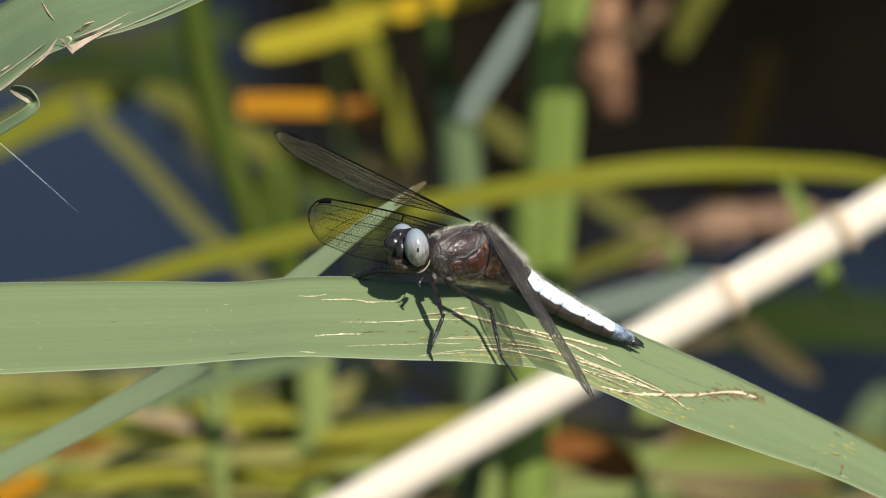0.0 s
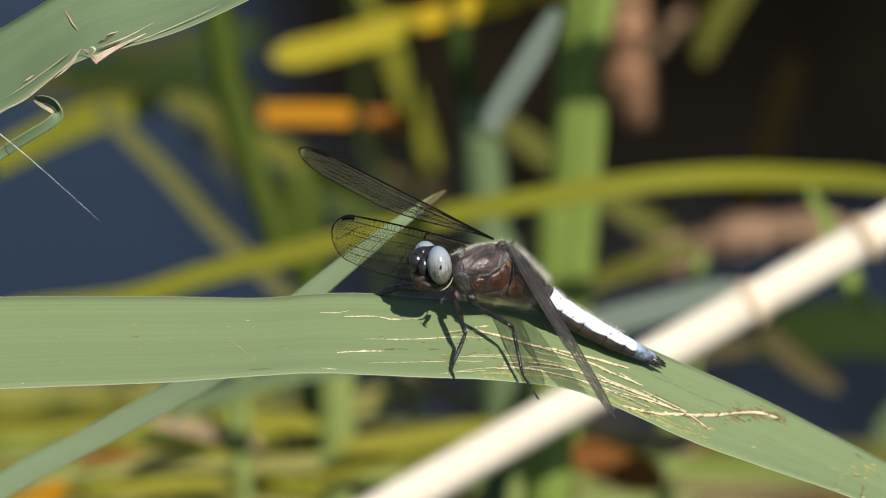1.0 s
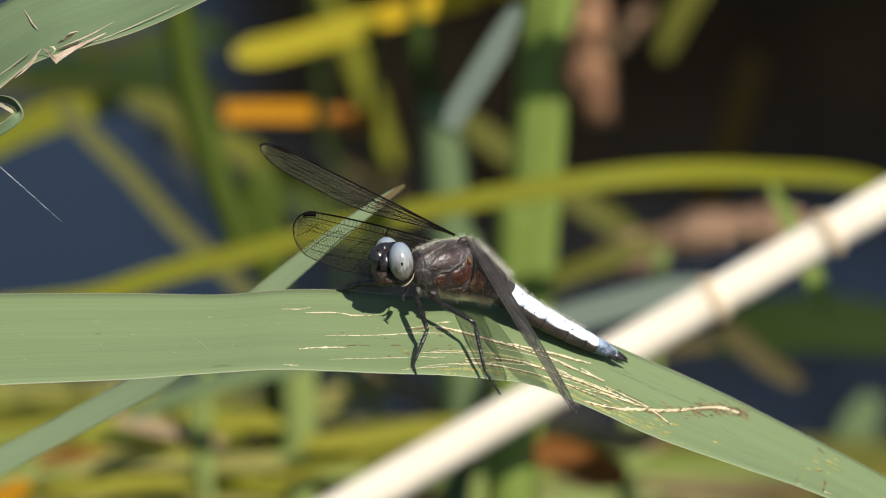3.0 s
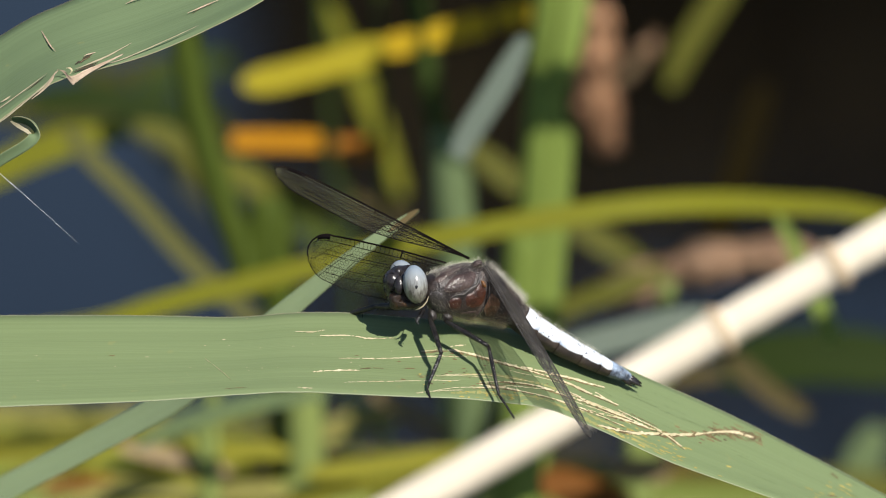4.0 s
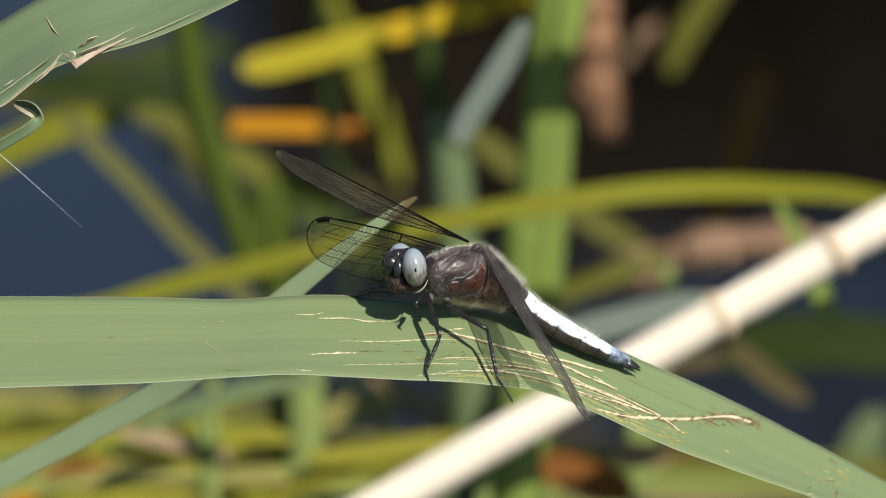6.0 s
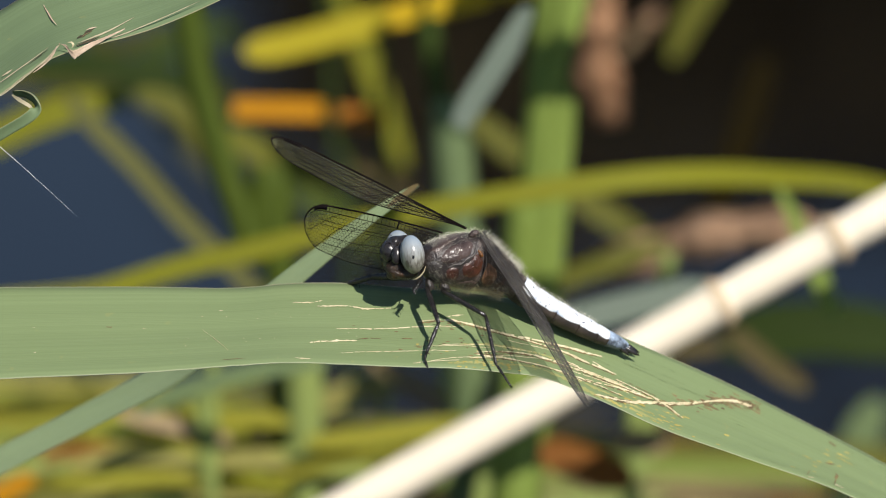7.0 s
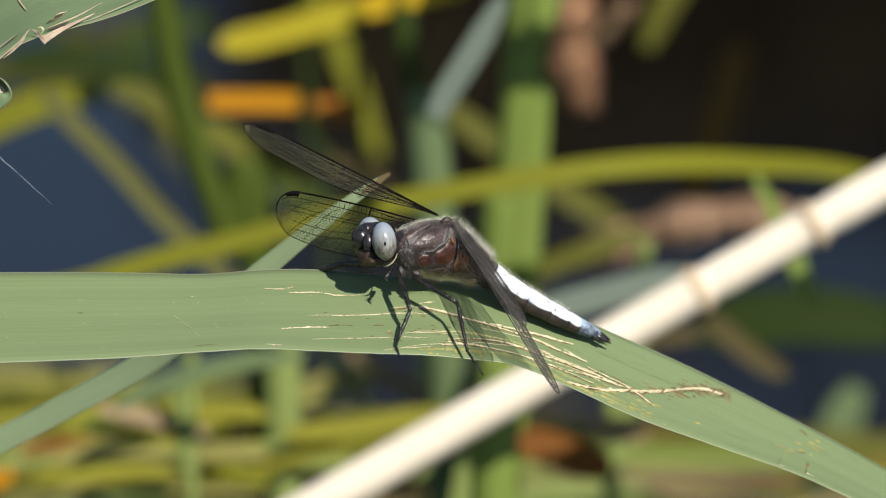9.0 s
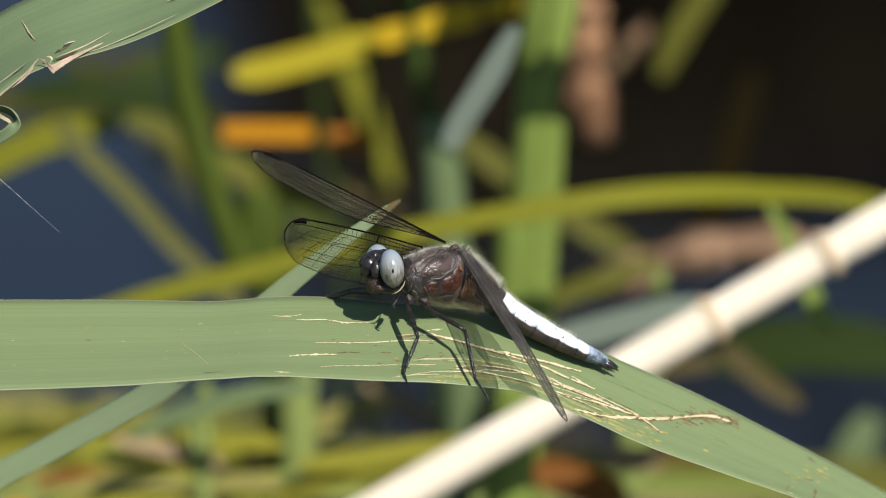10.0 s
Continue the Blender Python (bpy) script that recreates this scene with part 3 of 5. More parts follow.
culm("dry straw-coloured reed stalk leaning across the pond", [(-0.2162, 0.1345, 0.3847), (-0.0742, 0.1619, 0.4599), (-0.0136, 0.1736, 0.492), (0.0015, 0.1765, 0.5001), (0.0204, 0.1802, 0.5101), (0.0441, 0.1847, 0.5227), (0.0583, 0.1875, 0.5302), (0.0742, 0.1905, 0.5386), (0.0962, 0.1948, 0.5502)], 0.00360, STRAW, (0.6517, 0.8229), shrink=0.92, joint=STRAW_JOINT)
blade("reed_leaf", "yellow-green reed leaf arching over the water", [(-0.1624, 0.0285, -0.0017), (-0.1355, 0.1703, 0.3882), (-0.1046, 0.2093, 0.4952), (-0.0544, 0.2163, 0.5147), (-0.0293, 0.2178, 0.5216), (-0.0062, 0.2187, 0.5274), (0.017, 0.2203, 0.5315), (0.0382, 0.2251, 0.5327), (0.0581, 0.2391, 0.5279), (0.0805, 0.2599, 0.5177), (0.1209, 0.2668, 0.4998)], 0.00405, OLIVE, ends=(0.5, 0.6), twist=0.3, steps=90)
blade("reed_leaf", "bright yellow withered reed leaf", [(-0.0344, 0.2894, 0.5324), (-0.0274, 0.2898, 0.5335), (-0.0189, 0.2905, 0.5356), (-0.0134, 0.2911, 0.5371), (-0.0089, 0.2916, 0.5386)], 0.00540, YELLOW, ends=(0.25, 0.3), blunt=0.15)
blade("reed_leaf", "amber dead reed leaf", [(-0.0363, 0.2907, 0.5213), (-0.028, 0.2907, 0.5213), (-0.0202, 0.2906, 0.5212)], 0.00381, AMBER, ends=(0.75, 0.75), blunt=0.1)
blade("reed_leaf", "rusty dead reed leaf", [(-0.0178, 0.2902, 0.5202), (-0.0154, 0.2902, 0.5202), (-0.0129, 0.2902, 0.52), (-0.0099, 0.29, 0.5196)], 0.00421, RUST, ends=(0.8, 0.3), blunt=0.15)
culm("thin dark reed stem", [(-0.0099, 0.1663, -0.0832), (-0.0151, 0.35, 0.4213), (-0.0193, 0.3748, 0.4895), (-0.0236, 0.3931, 0.5399)], 0.00073, DARK_GREEN)
blade("reed_leaf", "hanging olive reed leaf with a blunt tip", [(-0.0203, 0.394, 0.513), (-0.0165, 0.391, 0.5045), (-0.0131, 0.3881, 0.4966), (-0.0106, 0.3859, 0.4906), (-0.0083, 0.3837, 0.4846), (-0.0061, 0.3816, 0.4788)], 0.00423, OLIVE, ends=(0.3, 0.45), blunt=0.4)
blade("reed_leaf", "pale yellow-green reed leaf", [(-0.0846, 0.2876, 0.513), (-0.0786, 0.2887, 0.5158), (-0.0706, 0.2899, 0.5193), (-0.0636, 0.2907, 0.5215), (-0.0555, 0.2912, 0.5227)], 0.00601, OLIVE, ends=(0.8, 0.2), blunt=0.3)
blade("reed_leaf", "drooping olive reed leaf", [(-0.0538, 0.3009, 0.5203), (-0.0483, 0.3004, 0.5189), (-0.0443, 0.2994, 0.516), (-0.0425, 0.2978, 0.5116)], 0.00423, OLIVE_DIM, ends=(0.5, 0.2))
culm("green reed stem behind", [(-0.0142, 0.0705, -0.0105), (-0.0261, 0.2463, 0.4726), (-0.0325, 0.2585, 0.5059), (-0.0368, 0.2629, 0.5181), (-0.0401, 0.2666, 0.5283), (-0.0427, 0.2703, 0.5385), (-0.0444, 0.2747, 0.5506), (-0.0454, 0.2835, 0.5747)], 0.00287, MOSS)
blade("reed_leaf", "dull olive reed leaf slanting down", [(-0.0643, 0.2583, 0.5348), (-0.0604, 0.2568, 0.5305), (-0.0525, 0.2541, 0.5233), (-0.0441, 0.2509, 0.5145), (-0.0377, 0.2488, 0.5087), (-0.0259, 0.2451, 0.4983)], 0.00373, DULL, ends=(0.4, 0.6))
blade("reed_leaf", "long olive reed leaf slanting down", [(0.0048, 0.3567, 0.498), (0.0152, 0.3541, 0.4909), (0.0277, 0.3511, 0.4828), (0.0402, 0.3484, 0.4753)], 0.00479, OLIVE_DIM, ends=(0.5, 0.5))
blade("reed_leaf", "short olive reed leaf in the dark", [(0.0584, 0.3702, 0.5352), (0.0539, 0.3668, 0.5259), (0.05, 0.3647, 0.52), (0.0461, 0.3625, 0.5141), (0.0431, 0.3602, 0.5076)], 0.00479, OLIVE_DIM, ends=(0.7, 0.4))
blade("reed_leaf", "dark brown reed leaf, shade in its colour", [(0.0632, 0.4361, 0.4824), (0.0584, 0.3852, 0.4886), (0.0538, 0.3344, 0.4954), (0.0493, 0.2975, 0.4963)], 0.00529, SHADED_BROWN, ends=(0.5, 0.3))
seed_head("pinkish brown drooping reed seed head", [(0.0298, 0.3554, 0.5237), (0.0294, 0.3532, 0.5178), (0.029, 0.3511, 0.512), (0.03, 0.3492, 0.5066), (0.0314, 0.3474, 0.5017)], 0.00663, 3, 1500)
seed_head("small brown reed seed head", [(0.0399, 0.3724, 0.5119), (0.0373, 0.3713, 0.509), (0.0336, 0.37, 0.5053)], 0.00251, 4, 26, HUSK_DIM)
seed_head("pinkish brown reed seed head lying sideways", [(0.0668, 0.2975, 0.4963), (0.0582, 0.2977, 0.4969), (0.0491, 0.2974, 0.4959), (0.04, 0.2965, 0.4935), (0.0294, 0.2953, 0.4902)], 0.0062, 6, 2600, HUSK_PALE)
blade("reed_leaf", "pale grey-green reed leaf lying level", [(0.014, 0.2021, 0.5118), (0.0236, 0.203, 0.5145), (0.0331, 0.2039, 0.5169), (0.0413, 0.2046, 0.5188), (0.048, 0.205, 0.5199)], 0.00517, GREY_GREEN, ends=(0.4, 0.3))
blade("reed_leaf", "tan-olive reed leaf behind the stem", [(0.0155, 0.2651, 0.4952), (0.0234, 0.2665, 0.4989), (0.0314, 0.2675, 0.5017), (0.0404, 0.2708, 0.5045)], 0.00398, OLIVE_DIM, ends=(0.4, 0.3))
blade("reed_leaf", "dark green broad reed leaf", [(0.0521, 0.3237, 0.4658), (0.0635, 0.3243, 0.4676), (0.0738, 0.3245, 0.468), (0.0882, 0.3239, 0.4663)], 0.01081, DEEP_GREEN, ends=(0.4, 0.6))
blade("reed_leaf", "light green reed leaf tip", [(0.0582, 0.2203, 0.5327), (0.0611, 0.2184, 0.5276), (0.0646, 0.2157, 0.52), (0.0682, 0.2129, 0.5123)], 0.00404, STEM_GREEN, ends=(0.12, 0.7), blunt=0.8)
blade("reed_leaf", "green reed leaf standing at the side", [(0.0748, 0.321, 0.3878), (0.0756, 0.3325, 0.4192), (0.0769, 0.3371, 0.4319), (0.079, 0.3413, 0.4404), (0.0826, 0.3447, 0.4469)], 0.00773, PALE_GREEN, ends=(0.8, 0.3))
blade("reed_leaf", "pale green reed leaf under the perch", [(-0.0507, 0.1974, 0.4989), (-0.0444, 0.1984, 0.5018), (-0.0368, 0.1993, 0.5043), (-0.0282, 0.2, 0.5062), (-0.0176, 0.2004, 0.5074)], 0.00345, PALE_GREEN, ends=(0.1, 0.1))
culm("yellow-green reed stem low down", [(-0.0205, 0.058, -0.001), (-0.0222, 0.2256, 0.4596), (-0.0228, 0.2317, 0.4762), (-0.0233, 0.239, 0.4964)], 0.00323, LIGHT_GREEN)
culm("thin light green reed stem low down", [(-0.0372, 0.0562, 0.0584), (-0.0379, 0.2052, 0.4677), (-0.0386, 0.2098, 0.4805), (-0.0396, 0.2131, 0.4896), (-0.0408, 0.2156, 0.4964)], 0.00116, LIGHT_GREEN)
culm("pale thin reed stem low down", [(0.0332, 0.087, 0.0363), (0.0347, 0.239, 0.4542), (0.0361, 0.2448, 0.47), (0.0386, 0.2495, 0.483), (0.0406, 0.2583, 0.5071)], 0.00168, LIGHT_GREEN)
blade("reed_leaf", "level olive reed leaf low over the water", [(-0.0348, 0.3339, 0.4387), (-0.0087, 0.3349, 0.441), (0.0121, 0.335, 0.4414), (0.0433, 0.3342, 0.4394), (0.0816, 0.3339, 0.4387), (0.1161, 0.3329, 0.4357)], 0.00625, OLIVE_DIM, ends=(0.3, 0.5))
blade("reed_leaf", "rust-brown dead leaf low over the water", [(0.0181, 0.2235, 0.483), (0.023, 0.223, 0.4816), (0.0279, 0.2224, 0.4799), (0.0342, 0.2217, 0.4781)], 0.00643, DEEP_RUST, ends=(0.4, 0.4))
blade("reed_leaf", "tan dead leaf low over the water", [(0.0301, 0.2148, 0.4884), (0.0335, 0.2147, 0.4881), (0.0369, 0.2147, 0.4879), (0.0403, 0.2144, 0.4872)], 0.00446, TAN, ends=(0.5, 0.2))
blade("reed_leaf", "tan dead leaf above the perch leaf", [(0.0502, 0.2782, 0.4871), (0.0557, 0.2765, 0.4824), (0.0607, 0.2751, 0.4786), (0.0663, 0.274, 0.4756)], 0.00381, TAN_DIM, ends=(0.4, 0.3))
blade("reed_leaf", "tan dead leaf behind the perch", [(0.0381, 0.2517, 0.4904), (0.0441, 0.252, 0.4911), (0.0505, 0.2522, 0.4917)], 0.00316, TAN_DIM, ends=(0.3, 0.3))
culm("broad green reed stem low down", [(0.0135, 0.1393, 0.3394), (0.0138, 0.1917, 0.4834), (0.014, 0.195, 0.4924), (0.0145, 0.2003, 0.5068)], 0.00440, STEM_GREEN)
blade("reed_leaf", "dull brown dead leaf far behind", [(-0.017, 0.4003, 0.4717), (-0.0133, 0.3998, 0.4703), (-0.009, 0.3991, 0.4685), (-0.0047, 0.3985, 0.4667)], 0.00257, TAN_DIM, ends=(0.3, 0.3))
blade("reed_leaf", "dim olive reed leaf hanging behind the stems", [(-0.0403, 0.3461, 0.4982), (-0.0346, 0.345, 0.4952), (-0.0273, 0.3437, 0.4915), (-0.0191, 0.3424, 0.4881)], 0.00476, OLIVE_MID, ends=(0.4, 0.3))
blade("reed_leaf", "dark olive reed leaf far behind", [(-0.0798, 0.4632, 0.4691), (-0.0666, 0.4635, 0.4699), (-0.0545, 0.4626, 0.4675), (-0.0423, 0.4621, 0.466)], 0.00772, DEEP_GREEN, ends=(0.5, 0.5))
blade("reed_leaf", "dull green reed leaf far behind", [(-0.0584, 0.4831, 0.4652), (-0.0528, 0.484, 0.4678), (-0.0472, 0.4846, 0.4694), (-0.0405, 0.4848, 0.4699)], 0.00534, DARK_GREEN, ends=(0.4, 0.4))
blade("reed_leaf", "golden scrap of withered reed leaf", [(-0.009, 0.2868, 0.54), (-0.0062, 0.287, 0.5406), (-0.003, 0.2872, 0.5412)], 0.00458, GOLD, ends=(0.7, 0.7), blunt=0.3)
blade("reed_leaf", "golden withered reed leaf", [(-0.0018, 0.2665, 0.5486), (0.0035, 0.267, 0.5499), (0.0093, 0.2675, 0.5513)], 0.00472, GOLD, ends=(0.6, 0.6), blunt=0.2)
blade("reed_leaf", "golden withered reed leaf tip", [(0.0104, 0.2885, 0.5447), (0.0146, 0.2889, 0.5457), (0.02, 0.2893, 0.5468)], 0.00419, GOLD, ends=(0.6, 0.5), blunt=0.2)
# Added out of view to cast the dark band on the bright stem.
blade("reed_leaf", "unseen reed leaf added to shade the stems", [(0.0242, 0.277, 0.5892), (0.0397, 0.2313, 0.6173), (0.0526, 0.1904, 0.6336), (0.068, 0.1901, 0.6328), (0.0869, 0.1895, 0.6314)], 0.0092, PALE_GREEN, (0.4, -0.7, 0.5), ends=(0.5, 0.3))
culm("upright green reed stem bearing the perch leaf", [(-0.1017, -0.1813, 0.0903), (-0.1018, -0.0695, 0.3972), (-0.1022, 0.0021, 0.594), (-0.1029, 0.0364, 0.6884)], 0.0042, STEM_GREEN, (0.62,))
culm("upright green reed stem bearing the slanting leaf", [(-0.099, -0.1001, 0.0444), (-0.0992, 0.0124, 0.3534), (-0.0995, 0.0723, 0.518), (-0.1003, 0.0823, 0.5455)], 0.0036, STEM_GREEN)
blade("reed_leaf", "broad light green reed leaf low behind the perch", [(0.0074, 0.2067, 0.4144), (0.0083, 0.2235, 0.4604), (0.01, 0.2281, 0.4733), (0.0124, 0.2322, 0.4844), (0.0145, 0.2368, 0.4973)], 0.00605, LIGHT_GREEN, (0.3, -0.9, 0.4), ends=(0.8, 0.3))
blade("reed_leaf", "olive reed leaf low behind the perch", [(-0.0495, 0.306, 0.4552), (-0.0372, 0.3053, 0.4535), (-0.0229, 0.3049, 0.4521), (-0.0086, 0.3042, 0.4502), (0.0078, 0.3033, 0.4478)], 0.00470, OLIVE, (0.1, -0.7, 0.7), ends=(0.4, 0.3))
blade("reed_leaf", "orange dead leaf low over the water", [(-0.078, 0.2125, 0.4763), (-0.0731, 0.2133, 0.4783), (-0.0685, 0.2142, 0.4808)], 0.00330, AMBER, (0.1, -0.7, 0.7), ends=(0.5, 0.2))
blade("reed_leaf", "pinkish tan dead leaf low over the water", [(-0.0542, 0.2179, 0.491), (-0.0479, 0.2175, 0.4898), (-0.0416, 0.217, 0.4884), (-0.0348, 0.2163, 0.4867)], 0.00310, TAN_PINK, (0.1, -0.7, 0.7), ends=(0.3, 0.3))
for label, mat, wide, pts in [
    ("olive reed leaf lying level over the water", BRIGHT_OLIVE, 0.00214, [(-0.0843, 0.2256, 0.4848), (-0.0618, 0.2264, 0.4871), (-0.0443, 0.2268, 0.4882), (-0.0307, 0.2267, 0.4877)]),
    ("hay-coloured reed leaf lying level over the water", HAY, 0.00245, [(-0.0825, 0.2282, 0.4796), (-0.0649, 0.2285, 0.4805), (-0.0474, 0.2282, 0.4796), (-0.0297, 0.2271, 0.4768)]),
    ("light green reed leaf lying level over the water", LIGHT_GREEN, 0.00214, [(-0.0843, 0.2228, 0.4772), (-0.0667, 0.2236, 0.4791), (-0.0511, 0.2239, 0.4801), (-0.0345, 0.224, 0.4804), (-0.0218, 0.2246, 0.4821)]),
    ("olive reed leaf lying level over the water", BRIGHT_OLIVE, 0.00254, [(-0.0824, 0.2245, 0.4726), (-0.0629, 0.2253, 0.4748), (-0.0473, 0.2256, 0.4753), (-0.0297, 0.2251, 0.4743)]),
    ("hay-coloured reed leaf lying level over the water", HAY, 0.00214, [(-0.0706, 0.2198, 0.4719), (-0.055, 0.2207, 0.4745), (-0.0394, 0.2209, 0.4751), (-0.0257, 0.2206, 0.4742)]),
    ("olive reed leaf lying level over the water", OLIVE, 0.00215, [(-0.0571, 0.2313, 0.4821), (-0.0444, 0.2311, 0.4814), (-0.0278, 0.2303, 0.4793), (-0.0141, 0.2301, 0.4787)]),
    ("olive reed leaf lying level over the water", BRIGHT_OLIVE, 0.00195, [(-0.0414, 0.2231, 0.4719), (-0.0297, 0.2245, 0.4758), (-0.018, 0.2258, 0.479), (-0.0023, 0.2265, 0.4813)]),
    ("dull tan reed leaf over the water", HAY, 0.00461, [(-0.021, 0.2727, 0.4718), (-0.0159, 0.2734, 0.4739), (-0.0104, 0.274, 0.4756), (-0.0049, 0.2744, 0.4765)]),
    ("olive reed leaf slanting over the water", TAN, 0.00339, [(-0.0114, 0.2662, 0.4833), (-0.0054, 0.265, 0.4801), (0.0006, 0.2639, 0.4769), (0.0076, 0.2625, 0.4732)]),
    ("olive reed leaf lying level over the water", BRIGHT_OLIVE, 0.00429, [(-0.0219, 0.2256, 0.4829), (-0.014, 0.2259, 0.4838), (-0.0043, 0.2264, 0.4851), (0.0074, 0.227, 0.4867)]),
    ("hay-coloured reed leaf lying level over the water", HAY, 0.00328, [(-0.0622, 0.2083, 0.485), (-0.0555, 0.2087, 0.4863), (-0.0477, 0.2089, 0.4868), (-0.0408, 0.2088, 0.4865)]),
    ("hay-coloured reed leaf lying level over the water", HAY, 0.00312, [(-0.0378, 0.2226, 0.4805), (-0.0335, 0.2228, 0.481), (-0.0287, 0.2228, 0.481), (-0.0251, 0.2226, 0.4805)]),
    ("olive reed leaf lying level over the water", BRIGHT_OLIVE, 0.00351, [(-0.0382, 0.2249, 0.4867), (-0.0345, 0.2251, 0.4874), (-0.0296, 0.2252, 0.4876), (-0.0249, 0.2249, 0.4869)]),
    ("olive reed leaf lying level over the water", BRIGHT_OLIVE, 0.00328, [(-0.0651, 0.2072, 0.4819), (-0.0574, 0.2075, 0.4828), (-0.0487, 0.2077, 0.4834), (-0.0402, 0.2075, 0.4828)]),
    ("olive reed leaf lying level over the water", OLIVE, 0.00331, [(-0.0376, 0.2215, 0.4774), (-0.0335, 0.2216, 0.4777), (-0.0287, 0.2214, 0.4772), (-0.0248, 0.221, 0.4761)]),
    ("rusty scrap of reed leaf over the water", DEEP_RUST, 0.0026, [(-0.0671, 0.2151, 0.4834), (-0.0634, 0.2156, 0.4847), (-0.0591, 0.2158, 0.4853), (-0.0552, 0.2159, 0.4854)]),
]:
    blade("reed_leaf", label, pts, wide, mat, (0.25, -0.65, 0.7), ends=(0.35, 0.2))
LITTER = random.Random(11)
for k in range(400):
    x, y, d = LITTER.uniform(-0.105, 0.105), LITTER.uniform(0.25, 0.553), LITTER.random()
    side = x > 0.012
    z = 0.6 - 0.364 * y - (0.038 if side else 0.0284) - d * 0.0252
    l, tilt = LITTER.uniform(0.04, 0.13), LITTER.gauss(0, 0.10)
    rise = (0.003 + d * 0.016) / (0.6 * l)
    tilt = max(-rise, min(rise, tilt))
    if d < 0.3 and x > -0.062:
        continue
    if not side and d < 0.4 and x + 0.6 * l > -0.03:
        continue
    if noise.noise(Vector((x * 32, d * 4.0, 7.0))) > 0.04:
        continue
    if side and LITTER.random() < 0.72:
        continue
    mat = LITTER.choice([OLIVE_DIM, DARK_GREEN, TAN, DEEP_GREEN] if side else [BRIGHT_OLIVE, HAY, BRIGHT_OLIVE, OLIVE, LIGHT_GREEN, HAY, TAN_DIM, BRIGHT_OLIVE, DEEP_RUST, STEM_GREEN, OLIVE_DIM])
    pts = [Vector((x + s * l * math.cos(tilt), y + LITTER.uniform(-0.01, 0.01), z + s * l * math.sin(tilt) - abs(s) * 0.003)) for s in (-0.6, -0.2, 0.2, 0.6)]
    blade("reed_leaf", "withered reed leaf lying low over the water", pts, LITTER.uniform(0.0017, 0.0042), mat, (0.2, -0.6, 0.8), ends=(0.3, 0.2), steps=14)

for k in range(26):
    x, y, d = LITTER.uniform(-0.126, 0.0), LITTER.uniform(0.575, 0.827), (k + LITTER.random()) / 26
    z, l = 0.6 - 0.364 * y - 0.038 - d * 0.0273, LITTER.uniform(0.08, 0.15)
    mat = LITTER.choice([BRIGHT_OLIVE, HAY, BRIGHT_OLIVE, LIGHT_GREEN])
    if d < 0.35:
        x = min(x, -0.035 - 0.6 * l)
    pts = [Vector((x + s * l, y + LITTER.uniform(-0.01, 0.01), z + s * l * LITTER.uniform(-0.03, 0.03))) for s in (-0.6, -0.2, 0.2, 0.6)]
    blade("reed_leaf", "withered reed leaf lying low over the water", pts, LITTER.uniform(0.0042, 0.0074), mat, (0.2, -0.6, 0.8), ends=(0.3, 0.2), steps=14)


def floating_litter():
    """A raft of dead reed bits on the water."""
    rnd = random.Random(21)
    verts, faces, slots = [], [], []
    for k in range(1300):
        x, y = rnd.uniform(-0.16, 0.16), rnd.uniform(1.12, 1.47)
        if noise.noise(Vector((x * 16, y * 9, 1.0))) + (y - 1.38) * 2.2 + max(0, x) * 2.5 > 0.08:
            continue
        l, w, a = rnd.uniform(0.01, 0.05), rnd.uniform(0.0015, 0.005), rnd.gauss(0, 0.5)
        d = Vector((math.cos(a), math.sin(a), rnd.gauss(0, 0.12))) * l
        n = Vector((-math.sin(a), math.cos(a) * 0.5, 0.7)).normalized() * w
        c = Vector((x, y, 0.004 + rnd.random() * 0.02))
        o = len(verts)
        verts += [c - d - n * 0.4, c - n, c + d - n * 0.3, c + d + n * 0.3, c + n, c - d + n * 0.4]
        faces.append(tuple(range(o, o + 6)))
        slots.append(rnd.choice((0, 0, 0, 1, 1, 2, 3, 4)))
    uvs = [((i % 6) / 6 * 0.8 + 0.1, i * 0.01) for i in range(len(verts))]
    ob = link_mesh("floating_litter", verts, faces, [OLIVE, STEM_GREEN, TAN, RUST, YELLOW], None, "", uvs, smooth=False)
    for p, k in zip(ob.data.polygons, slots):
        p.material_index = k
    return tagged(ob, "raft of dead yellow-green reed bits on the water", "reed litter", kind="stuff")


floating_litter()


# ---- the perch leaf ----
RAILS = [
    ((-101.1, 7.8, -6.3), (-100.1, -7.8, -20.5)),
    ((-82.6, 7.8, -6), (-81.8, -7.8, -19.7)),
    ((-65.8, 7.8, -5.5), (-65.2, -7.8, -18.9)),
    ((-44.8, 7.8, -5.3), (-44.4, -7.8, -17.9)),
    ((-30.6, 7.8, -5.4), (-30.2, -7.8, -16.8)),
    ((-22.2, 7.8, -4.7), (-21.9, -7.8, -16.3)),
    ((-13.8, 7.8, -4.6), (-13.6, -7.8, -16.5)),
    ((-5.4, 7.8, -5.2), (-5.7, -7.8, -16.8)),
    ((3.9, 8.5, -5.9), (2.6, -7.1, -17)),
    ((12.3, 11.4, -7.1), (9.7, -4.2, -17.6)),
    ((19.9, 14, -9.3), (15.9, -1.6, -18.5)),
    ((30.1, 17.4, -13.6), (23.9, 1.8, -21.7)),
    ((42, 21.6, -18.7), (34.5, 6, -26.4)),
    ((55.8, 26.4, -25.5), (47.2, 10.8, -30.8)),
    ((69.6, 31.2, -32.7), (59.6, 15.6, -35.2)),
    ((87, 37.7, -42.6), (77.6, 22.1, -43.7)),
    ((109, 46.1, -55.9), (102.4, 30.5, -56.6)),
